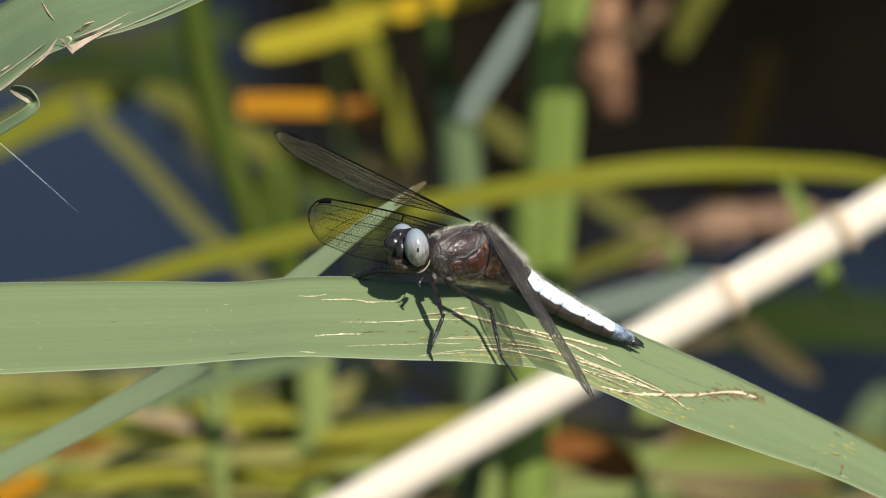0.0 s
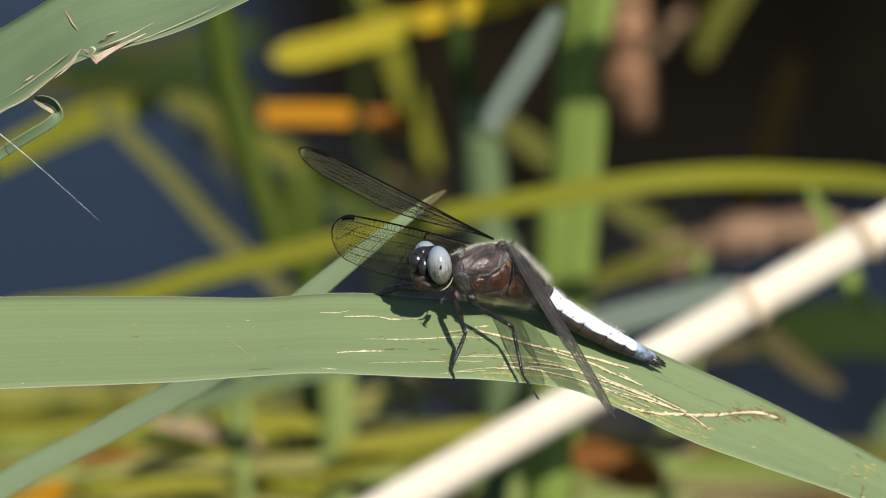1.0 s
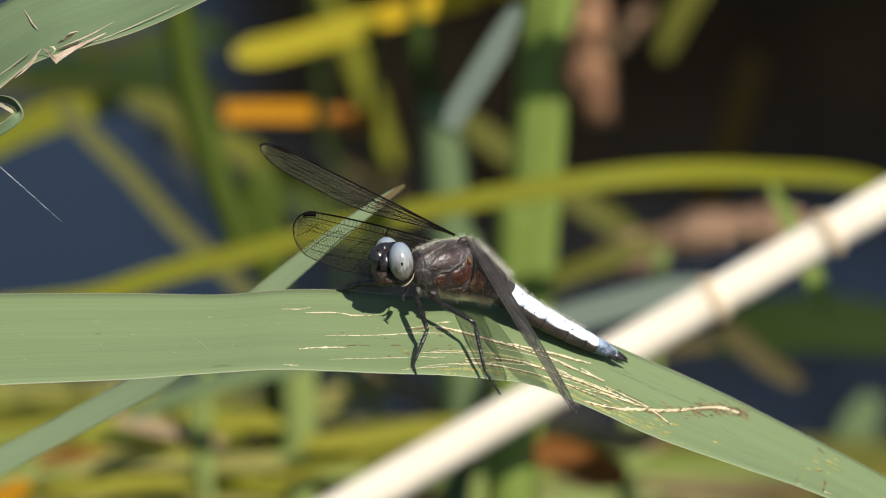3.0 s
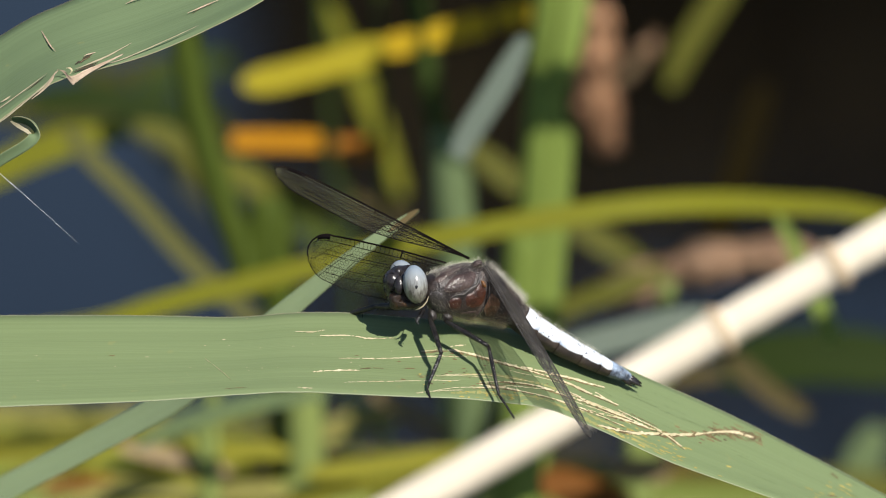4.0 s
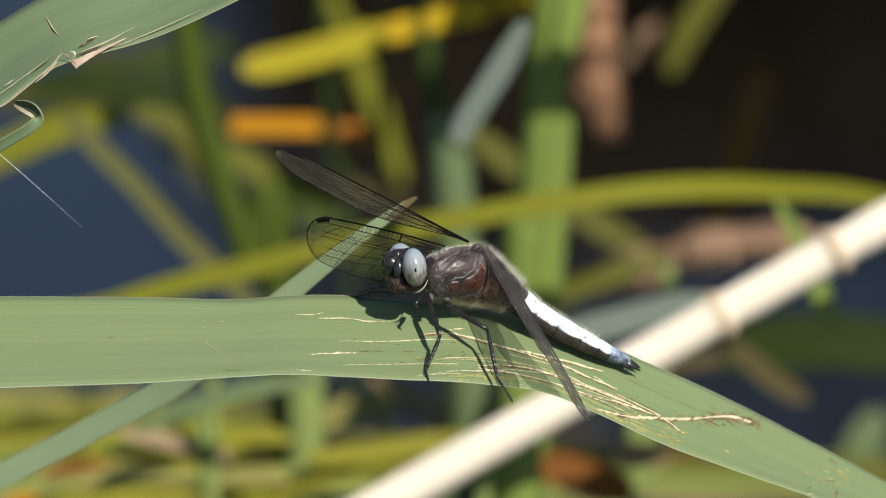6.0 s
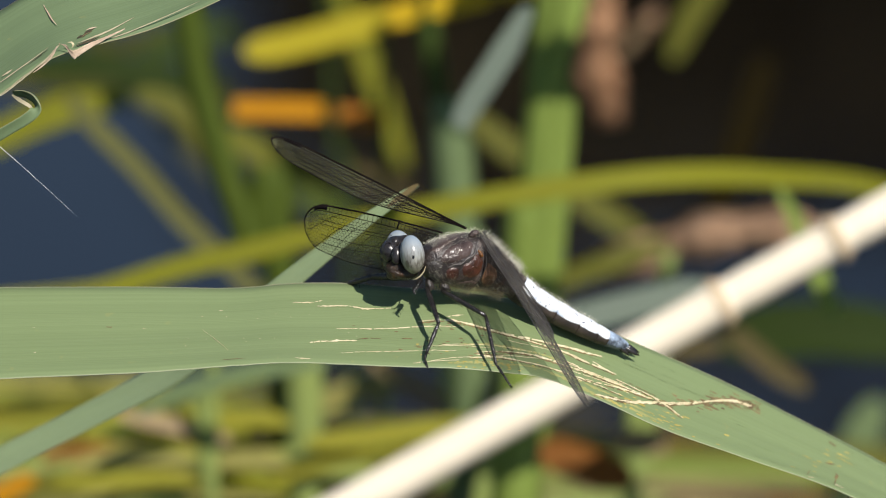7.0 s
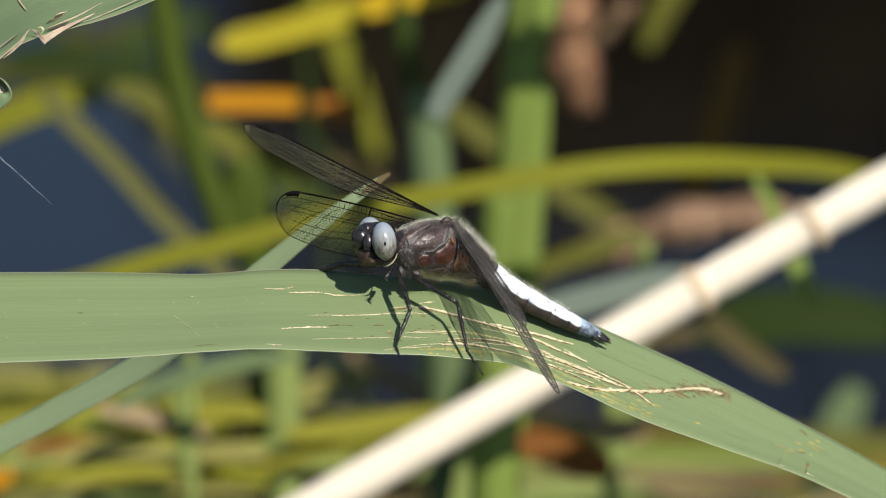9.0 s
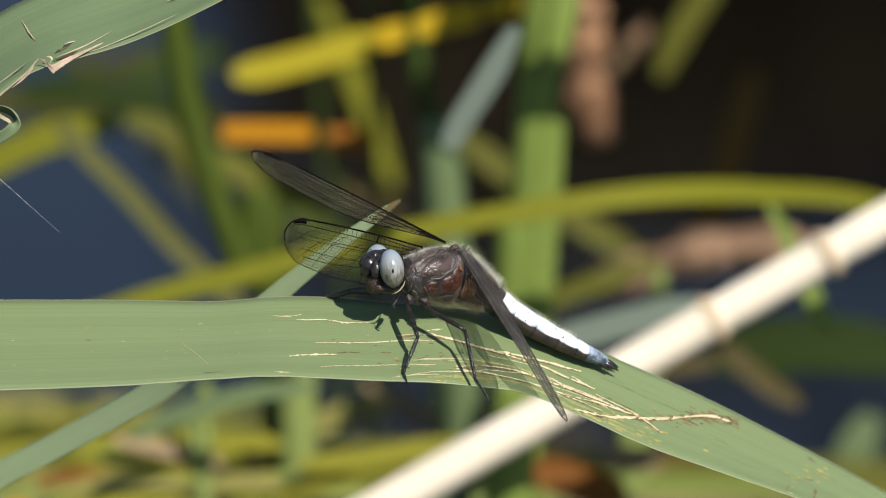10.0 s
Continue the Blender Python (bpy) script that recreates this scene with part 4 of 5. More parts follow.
    ((127.7, 53.6, -67.8), (125.7, 38, -67.6)),
]
TOP_EDGE = [Vector(a) * 0.001 for a, b in RAILS]
LOW_EDGE = [Vector(b) * 0.001 for a, b in RAILS]


def on_leaf(s, u, lift=0.0):
    """A point of the perch leaf's upper face: s along the rails, u from the low edge (0) to the top edge (1)."""
    l, t = glide(LOW_EDGE, s), glide(TOP_EDGE, s)
    side = t - l
    along = (glide(LOW_EDGE, s + 0.02) + glide(TOP_EDGE, s + 0.02) - l - t)
    up = along.cross(side).normalized()
    wide = side.length
    h = 0.06 * wide * (abs(u - 0.5) * 2) ** 1.3 * 0.5 + 0.0035 * wide * math.sin((1 - u) * 21 + 0.7)
    return l + side * u + up * (h + lift)


def perch_leaf():
    n = (len(RAILS) - 1) * 8
    stations = []
    for i in range(n + 1):
        s = i / 8
        stations.append((glide(TOP_EDGE, s), glide(LOW_EDGE, s)))
    v, f, uv = ribbon(stations, 0.06, 0.0003, 15, 0.0, 3, 0.002)
    ob = link_mesh("perch_leaf", v, f, PERCH_GREEN, uvs=uv)
    ob.matrix_world = PERCH
    return tagged(ob, "broad sage-green reed leaf with bleached insect scars", "reed leaf")


def scar(parent, name, ends, width, mat, seed, wander=0.012, lift=0.00006, label=""):
    """A thin bleached strip on the leaf's face along (s, u) points, frayed and uneven in width."""
    rnd = random.Random(seed)
    n = len(ends) - 1
    steps = max(12, int(sum(math.hypot((b[0] - a[0]) * 8, (b[1] - a[1]) * 12) for a, b in zip(ends, ends[1:])) * 4))
    verts, faces = [], []
    drift, wide = 0.0, 1.0
    for i in range(steps + 1):
        k = i / steps
        s, u, _ = glide([(a, b, 0) for a, b in ends], k * n)
        drift = drift * 0.8 + rnd.uniform(-wander, wander) * 0.16
        wide = wide * 0.6 + rnd.uniform(0.1, 1.1) * 0.4
        w = width * 0.8 * (0.15 + 0.85 * math.sin(math.pi * min(1, max(0, k * 0.96 + 0.02))) ** 0.5) * wide * rnd.uniform(0.5, 1.4)
        u += drift
        verts.append(on_leaf(s, u + w * rnd.uniform(0.3, 0.7), lift))
        verts.append(on_leaf(s, u, lift * 1.8))
        verts.append(on_leaf(s, u - w * rnd.uniform(0.3, 0.7), lift))
    for i in range(steps):
        a, b = 3 * i, 3 * i + 3
        if rnd.random() > 0.09:
            faces += [(a, a + 1, b + 1, b), (a + 1, a + 2, b + 2, b + 1)]
    return link_mesh(name, verts, faces, mat, parent, label)


def specks(parent, name, centre, spread, count, size, mat, seed, label):
    """Scattered small marks on the leaf's face round an (s, u) place."""
    rnd = random.Random(seed)
    verts, faces = [], []
    for k in range(count):
        s, u = centre[0] + rnd.gauss(0, spread[0]), centre[1] + rnd.gauss(0, spread[1])
        if not 0.02 < u < 0.98:
            continue
        l, w = size * rnd.uniform(0.4, 1.6), size * rnd.uniform(0.3, 0.8)
        o, m = len(verts), rnd.randint(5, 8)
        for j in range(m):
            a = 2 * math.pi * j / m
            r = rnd.uniform(0.6, 1.1)
            verts.append(on_leaf(s + l * r * math.cos(a) * 0.13, u + w * r * math.sin(a) * 0.055, 0.00004))
        faces.append(tuple(range(o, o + m)))
    return tagged(link_mesh(name, verts, faces, mat, parent, label), kind="stuff")


def edge_bristles(parent):
    """Fine pale teeth along the leaf's upper margin."""
    rnd = random.Random(77)
    verts, faces = [], []
    s = 1.2
    while s < 13.5:
        p, q = on_leaf(s, 1.0), on_leaf(s, 1.003 + 0.005 * rnd.random())
        d = (on_leaf(s + 0.03, 1.0) - p).normalized() * rnd.uniform(0.00005, 0.00012)
        o = len(verts)
        out, front = (q - p) * 0.5, Vector((0, -0.00006, 0))
        verts += [p - d, p + d, q, p - out, p + front, p - front]
        faces += [(o, o + 4, o + 2), (o + 4, o + 1, o + 2), (o + 1, o + 5, o + 2), (o + 5, o, o + 2), (o + 4, o, o + 3), (o + 1, o + 4, o + 3), (o + 5, o + 1, o + 3), (o, o + 5, o + 3)]
        s += rnd.uniform(0.025, 0.06)
    return tagged(link_mesh("edge_bristle", verts, faces, SCAR, parent, "pale fine teeth on the leaf margin"), kind="stuff")


leaf = perch_leaf()
for k, (ends, wide, mat) in enumerate([
    ([(5.50, 0.73), (6.01, 0.74), (6.39, 0.72), (6.82, 0.75)], 0.035, SCAR),
    ([(5.07, 0.78), (5.41, 0.78), (5.58, 0.80)], 0.02, SCAR),
    ([(5.84, 0.47), (6.60, 0.50), (7.41, 0.56), (8.05, 0.58)], 0.025, SCAR),
    ([(5.37, 0.28), (5.71, 0.30), (6.22, 0.32)], 0.035, SCAR),
    ([(5.88, 0.15), (6.82, 0.21), (7.97, 0.26)], 0.015, SCAR),
    ([(7.24, 0.05), (7.54, 0.08), (8.05, 0.12)], 0.02, SCAR),
    ([(7.29, 0.61), (7.75, 0.65), (8.27, 0.61), (8.82, 0.56), (9.54, 0.55), (10.01, 0.56)], 0.045, SCAR),
    ([(7.75, 0.69), (8.01, 0.73)], 0.03, SCAR),
    ([(8.35, 0.26), (8.90, 0.31), (9.50, 0.32), (10.14, 0.30), (10.61, 0.33), (10.99, 0.34)], 0.04, SCAR),
    ([(8.22, 0.17), (8.90, 0.22), (9.71, 0.19), (10.27, 0.20), (10.78, 0.22), (11.20, 0.22)], 0.035, SCAR),
    ([(9.54, 0.55), (10.10, 0.57), (10.65, 0.64)], 0.04, SCAR),
    ([(10.01, 0.51), (10.44, 0.49), (10.95, 0.50)], 0.04, SCAR),
    ([(10.18, 0.37), (10.69, 0.35), (11.12, 0.36), (11.46, 0.35)], 0.05, SCAR),
    ([(10.99, 0.42), (11.25, 0.41), (11.59, 0.39), (11.97, 0.29)], 0.035, SCAR),
    ([(10.86, 0.05), (11.25, 0.15), (11.67, 0.38), (11.97, 0.58), (12.23, 0.80), (12.44, 0.86)], 0.11, SCAR),
    ([(9.29, 0.21), (9.97, 0.19), (10.61, 0.18)], 0.02, SCAR),
    ([(7.41, 0.29), (8.01, 0.32), (8.65, 0.33)], 0.014, SCAR),
    ([(10.40, 0.34), (10.86, 0.34), (11.29, 0.36)], 0.02, SCAR),
    ([(8.90, 0.48), (9.59, 0.46), (10.14, 0.46)], 0.02, SCAR),
    ([(7.71, 0.32), (8.31, 0.36), (8.86, 0.37), (9.50, 0.36)], 0.018, SCAR),
    ([(8.48, 0.59), (9.16, 0.54), (9.93, 0.50), (10.31, 0.51)], 0.03, SCAR),
    ([(9.84, 0.56), (10.27, 0.60), (10.65, 0.63)], 0.025, SCAR),
    ([(10.57, 0.53), (10.74, 0.51), (10.95, 0.49)], 0.035, SCAR),
    ([(8.90, 0.26), (9.54, 0.28), (10.10, 0.33), (10.69, 0.36), (11.12, 0.39)], 0.022, SCAR),
    ([(10.48, 0.21), (10.82, 0.26), (11.16, 0.32), (11.46, 0.35), (11.59, 0.38)], 0.035, SCAR),
    ([(10.14, 0.25), (10.57, 0.28), (10.99, 0.31), (11.25, 0.29)], 0.016, SCAR),
    ([(11.55, 0.38), (11.76, 0.35), (11.97, 0.29)], 0.03, SCAR),
    ([(7.54, 0.09), (7.92, 0.15), (8.35, 0.19), (8.90, 0.22)], 0.016, SCAR),
    ([(8.35, 0.23), (8.69, 0.22), (8.95, 0.26)], 0.04, SCAR),
    ([(11.16, 0.45), (11.33, 0.44), (11.55, 0.43)], 0.02, SCAR_BROWN),
    ([(11.08, 0.12), (11.20, 0.11), (11.33, 0.17)], 0.05, SCAR_BROWN),
    ([(11.72, 0.39), (11.97, 0.58), (12.23, 0.83), (12.44, 0.87)], 0.05, SCAR_BROWN),
    ([(11.03, 0.11), (11.25, 0.16), (11.42, 0.25)], 0.04, SCAR_BROWN),
    ([(6.22, 0.34), (6.48, 0.36), (6.65, 0.36)], 0.02, SCAR_BROWN),
    ([(7.03, 0.38), (7.20, 0.39)], 0.02, SCAR_BROWN),
    ([(7.24, 0.29), (7.46, 0.30)], 0.015, SCAR_BROWN),
    ([(8.27, 0.24), (8.69, 0.24), (8.90, 0.28)], 0.03, SCAR_BROWN),
    ([(5.11, 0.06), (5.37, 0.05)], 0.025, SCAR),
    ([(3.88, 0.09), (4.18, 0.09)], 0.012, SCAR_BROWN),
    ([(3.64, 0.52), (3.79, 0.375), (3.95, 0.22)], 0.009, SCAR),
    ([(2.77, 0.57), (2.81, 0.57)], 0.02, SCAR_BROWN),
    ([(13.59, 0.09), (13.51, 0.26)], 0.06, SCAR_BROWN),
    ([(13.89, 0.11), (13.80, 0.29), (13.72, 0.40)], 0.09, SCAR_BROWN),
    ([(13.63, 0.04), (13.68, 0.07)], 0.06, SCAR),
    ([(13.89, 0.13), (13.97, 0.13)], 0.07, SCAR),
    ([(13.29, 0.89), (13.38, 0.87)], 0.05, SCAR_BROWN),
    ([(13.51, 0.53), (13.59, 0.57)], 0.05, SCAR_BROWN),
]):
    scar(leaf, "scar", ends, wide, mat, 40 + k)
    if mat is SCAR and k in (6, 8, 9, 10, 11, 12, 13, 14, 20, 24):
        scar(leaf, "scar", [(s, u - 0.015) for s, u in ends], wide * 1.1, SCAR_BROWN, 90 + k, 0.02, 0.00003)
edge_bristles(leaf)
specks(leaf, "speck", (11.55, 0.17), (0.35, 0.10), 60, 0.35, SCAR_YELLOW, 1, "yellowish specks")
for k, (place, count) in enumerate(zip([(11.67, 0.39), (11.89, 0.53), (12.06, 0.63), (12.14, 0.74), (12.27, 0.81), (12.36, 0.86), (12.44, 0.87)], (10, 14, 20, 24, 24, 20, 10))):
    specks(leaf, "speck", place, (0.07, 0.028), count, 0.35, SCAR_BROWN, 20 + k, "brown specks")
for k, ends in enumerate(([(9.97, 0.19), (10.61, 0.16), (11.25, 0.15), (11.63, 0.15)], [(10.22, 0.13), (10.86, 0.05), (11.46, 0.08), (11.84, 0.09)], [(8.95, 0.14), (9.88, 0.13), (10.69, 0.06), (11.12, 0.08)], [(10.69, 0.36), (11.16, 0.32), (11.50, 0.38), (11.80, 0.41)], [(8.01, 0.34), (8.65, 0.38), (9.50, 0.36), (10.10, 0.34)], [(7.84, 0.07), (8.48, 0.11), (9.20, 0.13)])):
    scar(leaf, "yellow_streak", ends, 0.075, SCAR_PALE, 70 + k, 0.02, 0.00002, "yellowed streak")
specks(leaf, "speck", (13.51, 0.61), (0.08, 0.2), 18, 0.35, SCAR_YELLOW, 3, "yellowish specks")
specks(leaf, "speck", (8.61, 0.11), (0.5, 0.07), 60, 0.3, SCAR_YELLOW, 4, "yellowish specks")
specks(leaf, "speck", (3.88, 0.46), (2.0, 0.25), 40, 0.10, SCAR, 5, "tiny pale specks")
specks(leaf, "speck", (8.31, 0.42), (0.8, 0.12), 50, 0.25, SCAR_BROWN, 6, "brown specks")

STREAKS = random.Random(31)
for k in range(34):
    s, u, l = STREAKS.uniform(9.6, 13.6), STREAKS.uniform(0.08, 0.92), STREAKS.uniform(0.15, 0.5)
    scar(leaf, "dark_streak", [(s, u), (s + l * 0.5, u + STREAKS.uniform(-0.01, 0.01)), (s + l, u)], STREAKS.uniform(0.008, 0.016), STREAK, 200 + k, 0.006, 0.00002)

# ---- the torn leaf above, and the leaf behind ----
def upper_leaf():
    """The broad leaf over the perch, its low edge torn and its margin dried."""
    top = mm((-101.65, 16, 16.13), (-82.97, 14, 26.64), (-72.8, 13, 31.93), (-67.62, 12, 34.61), (-60.88, 12, 38.57), (-52.46, 12, 41.93), (-42.47, 13, 45.58), (-25.63, 14, 51.52), (-7.09, 16, 61.72), (6.42, 18, 70.67))
    low = mm((-100.58, 0, -2.42), (-82.14, -1, 10.94), (-72.08, -2, 18.44), (-65.57, -2, 22.44), (-60.4, -2, 26.45), (-55.39, -2, 29.11), (-41.99, -1, 33.22), (-24.48, 0, 42.02), (-7.89, 8, 55.93), (6.08, 17, 70.2))
    n = len(top) - 1
    stations = []
    for i in range(n * 8 + 1):
        s = i / 8
        stations.append((glide(top, s), glide(low, s)))
    v, f, uv = ribbon(stations, 0.10, 0.0003, 13, 0.00015, 9, 0.004)
    ob = link_mesh("torn_leaf", v, f, UPPER_GREEN, uvs=uv)
    ob.matrix_world = PERCH
    return tagged(ob, "green reed leaf with a torn dry margin", "reed leaf")


def leaf_strip(parent, name, pairs, mat, label="", thick=0.00006):
    """A thin dry shred lying along (one edge, other edge) pairs."""
    n = len(pairs) - 1
    one, other = mm(*[a for a, b in pairs]), mm(*[b for a, b in pairs])
    stations = [(glide(one, i / 5), glide(other, i / 5)) for i in range(n * 5 + 1)]
    v, f, uv = ribbon(stations, 0.2, thick, 5, 0.0, 4, 0.06)
    return link_mesh(name, v, f, mat, parent, label, uv)


def shred(parent, name, points, width, mat, face=(0, -0.8, 0.5)):
    """A shred of one width that runs out to a point at both ends."""
    pts = mm(*points)
    pairs = []
    for i, p in enumerate(pts):
        along = (pts[min(i + 1, len(pts) - 1)] - pts[max(i - 1, 0)]).normalized()
        side = along.cross(Vector(face)).normalized() * width * (0.12 if i in (0, len(pts) - 1) else 0.5) * 1000
        pairs.append((p * 1000 - side, p * 1000 + side))
    return leaf_strip(parent, name, pairs, mat)


torn_leaf = upper_leaf()
shred(torn_leaf, "dry_margin", [(-72.88, -2.6, 19.1), (-68.71, -2.7, 21.76), (-65.37, -2.7, 23.43), (-62.87, -2.7, 25.35), (-60.79, -2.7, 27.1), (-58.71, -2.6, 28.85), (-57.37, -2.6, 30.44), (-56.79, -2.6, 31.02)], 0.00026, DRY)
shred(torn_leaf, "dry_margin", [(-60.8, -2.5, 26.69), (-59.12, -2.6, 28.02), (-57.87, -2.7, 29.43), (-57.28, -2.8, 30.77)], 0.0003, ROLL)
leaf_strip(torn_leaf, "torn_flap", [((-57.04, -2.6, 30.94), (-56.96, -2.6, 31.1)), ((-56.02, -3, 30.93), (-56.02, -3, 30.51)), ((-55.17, -3.4, 30.17), (-54.76, -3.4, 28.84)), ((-54.51, -3.4, 30.17), (-54.26, -3.4, 29.09)), ((-53.11, -3, 30.93), (-52.86, -3, 30.1)), ((-50.53, -2.6, 32.02), (-50.53, -2.6, 31.52)), ((-47.3, -2, 33.45), (-47.3, -2, 33.29))], ROLL, "rolled pinkish dry flap of the torn margin")
shred(torn_leaf, "dry_margin", [(-50.55, -2, 31.7), (-47.9, -1.6, 32.46), (-45.41, -1.2, 33.47), (-41.24, -1.1, 35.31), (-36.23, -1, 37.65)], 0.00018, DRY)
shred(torn_leaf, "dry_margin", [(-54.41, -1.6, 31.13), (-52.09, -0.95, 32.06), (-49.62, 0.05, 33.16), (-46.17, 1.75, 35.13)], 0.00026, DRY)
shred(torn_leaf, "curled_shred", [(-55.7, -2.8, 31.27), (-55.18, -3.2, 31.26), (-54.84, -3.4, 30.92), (-55.1, -3.2, 30.43)], 0.0003, SCAR)
# Dark strip stands in for the shaded gap beneath the rolled flap.
shred(torn_leaf, "flap_gap_shade", [(-54.71, -2.4, 30.69), (-53.3, -2.1, 31.2), (-52.06, -1.9, 31.7), (-51.07, -1.7, 32.12)], 0.0003, DARK_SPOT)
shred(torn_leaf, "brown_patch", [(-54.45, -0.3, 31.9), (-53.96, -0.05, 32.24), (-53.46, 0.05, 32.33), (-53.07, 0.6, 32.93), (-52.65, 0.65, 33.01), (-51.91, 1.1, 33.52)], 0.0003, DARK_SPOT)
shred(torn_leaf, "brown_patch", [(-53.79, -0.3, 31.99), (-53.3, 0.2, 32.5), (-52.89, 0.3, 32.67), (-52.31, 0.6, 33.01)], 0.00014, SCAR_BROWN)
shred(torn_leaf, "dry_slit", [(-47.29, 8.2, 41.07), (-46.03, 8.2, 41.66), (-44.43, 8.3, 42.08)], 0.0002, ROLL)
shred(torn_leaf, "dry_slit", [(-38.01, 3.5, 39.6), (-36.34, 3.7, 40.28), (-34.84, 3.8, 40.95), (-33, 3.8, 41.71)], 0.00022, ROLL)
shred(torn_leaf, "dry_slit", [(-37.34, 3.3, 39.43), (-35.84, 3.8, 40.45), (-34.5, 3.7, 40.78)], 0.0001, SCAR_BROWN)
shred(torn_leaf, "brown_patch", [(-53.15, 0.75, 33.18), (-52.49, 0.95, 33.44), (-51.5, 1.25, 33.69)], 0.0002, ROLL)
shred(torn_leaf, "dry_slit", [(-67.97, -0.6, 23.88), (-65.47, -0.5, 25.47), (-62.97, -0.45, 27.31), (-60.88, -0.5, 28.81), (-58.62, -0.65, 30.56)], 0.00016, DRY)
shred(torn_leaf, "dry_slit", [(-62.12, -0.75, 27.47), (-60.45, -0.75, 28.81), (-58.77, -0.95, 30.14)], 0.00012, DARK_SPOT)
shred(torn_leaf, "dry_slit", [(-65.51, 0.4, 26.24), (-64.68, 0.5, 26.74), (-64.01, 0.6, 27.24)], 0.0003, DRY)
shred(torn_leaf, "dry_slit", [(-59.83, 8.85, 37.06), (-59.09, 7.1, 35.92), (-58.36, 5.55, 34.8), (-57.55, 4.25, 33.93)], 0.0002, ROLL)


def leaf_curl():
    pts = mm((-101.61, 3, -9.96), (-88.88, 0, 0.92), (-75.36, -3, 10.92), (-68.7, -3, 15.51), (-64.9, -4, 17.91), (-61.96, -4.6, 19.65), (-60.46, -4.6, 20.9), (-60.15, -4, 21.99), (-60.87, -2.6, 23.02), (-62.28, -1, 23.62), (-63.82, 0, 23.72))
    ob = blade("leaf_curl", "thin green leaf tip curled into a hook", pts, 0.0017, UPPER_GREEN, (-0.3, -0.6, -0.5), (0.6, 0.35), parent=None, steps=60, rib=False)
    ob.data.transform(Matrix.Translation(ob.location))
    ob.matrix_world = PERCH
    shred(ob, "dry_tip", [(-63.94, -1.2, 23.45), (-63.04, -2.6, 22.85), (-62.18, -3.4, 22.34), (-61.33, -3.8, 21.83), (-60.56, -4.2, 21.16)], 0.0006, DRY)
    return ob


def spider_thread():
    pts = mm((-70.32, -4, 19.66), (-65.27, -5, 15.57), (-60.28, -5, 11.24), (-53.62, -5, 5.25))
    v, f = tube([glide(pts, i / 20 * 3) for i in range(21)], [0.00008 - 0.000074 * (i / 20) ** 0.6 for i in range(21)], 5)
    ob = link_mesh("spider_thread", v, f, SILK)
    ob.matrix_world = PERCH
    return tagged(ob, "thin white strand of spider silk", "spider silk")


curl = leaf_curl()
thread = spider_thread()


def slanting_leaf():
    pts = mm((-97.9, 78, -51.76), (-70.03, 64, -35.01), (-54.04, 55, -26.59), (-39.06, 45, -18.41), (-28.57, 36, -10.35), (-19.1, 31, -2.47), (-10.54, 27, 4.34), (-2.72, 24, 9.93))
    ob = blade("back_leaf", "pale green reed leaf slanting behind the perch, tip dried", pts, 0.0051, BACK_GREEN, (0.1, -0.85, 0.55), (0.9, 0.05), steps=48, blunt=0.6, rib=False)
    ob.data.transform(Matrix.Translation(ob.location))
    ob.matrix_world = PERCH
    return ob


back_leaf = slanting_leaf()
shred(back_leaf, "dry_tip", [(-7.13, 25.2, 6.71), (-5.94, 24.8, 7.56), (-4.75, 24.3, 8.4), (-3.56, 23.8, 9.33), (-2.54, 23.3, 10.1)], 0.0010, TAN)


# ---- the dragonfly ----
dragonfly = new("dragonfly")
dragonfly.matrix_world = PERCH
tagged(dragonfly, "dark dragonfly with pale eyes and chalky white abdomen", "dragonfly")
BODY_UP = (0.33, -0.12, 0.94)


def mesh_part(name, shape, mat, parent=None, label="", **more):
    return link_mesh(name, shape[0], shape[1], mat, parent or dragonfly, label, **more)


# thorax: a deep box of plates parted by seams, furred above and below
THORAX_LINE = [(-2.67, 0, -1.5), (-1, 0.8, -1), (1.75, 2.6, -0.75), (4.85, 4.6, -0.75), (7.37, 5.5, -1.75), (9.46, 5.9, -3.0), (10.72, 6.2, -3.9)]
THORAX_SIZE = [(1.3, 1.4), (2.9, 2.7), (3.8, 3.6), (4.2, 4.0), (3.5, 3.6), (2.7, 2.9), (2.2, 2.5)]

def thorax_body():
    pts, n = mm(*THORAX_LINE), len(THORAX_LINE) - 1
    rows, sides = 90, 72
    verts, faces, reds = [], [], []
    for i in range(rows + 1):
        s = n * i / rows
        c = glide(pts, s)
        axis = (glide(pts, min(n, s + 0.05)) - glide(pts, max(0, s - 0.05))).normalized()
        side = axis.cross(Vector(BODY_UP)).normalized()
        top = side.cross(axis)
        h, w, _ = glide([(x, y, 0) for x, y in THORAX_SIZE], s)
        for j in range(sides):
            a = 2 * math.pi * j / sides
            ca, sa = math.cos(a), math.sin(a)
            swell = 1 + 0.04 * noise.noise(Vector((s * 1.6, a * 1.6, 2.0))) + 0.012 * noise.noise(Vector((s * 7, a * 7, 4.0)))
            verts.append(c + (top * h * math.copysign(abs(ca) ** 0.85, ca) + side * w * math.copysign(abs(sa) ** 0.8, sa)) * swell * 0.001)
            reds.append(min(0.5, max(0.0, (s - 3.2) * 0.25)) if 1.2 < a < math.pi else 0.0)
    for i in range(rows):
        for j in range(sides):
            k = (j + 1) % sides
            faces.append((i * sides + j, i * sides + k, (i + 1) * sides + k, (i + 1) * sides + j))
    faces.append(tuple(range(sides - 1, -1, -1)))
    faces.append(tuple(rows * sides + j for j in range(sides)))
    ob = link_mesh("thorax", verts, faces, THORAX, dragonfly, "dark brown thorax with red-brown side plates", values=reds)
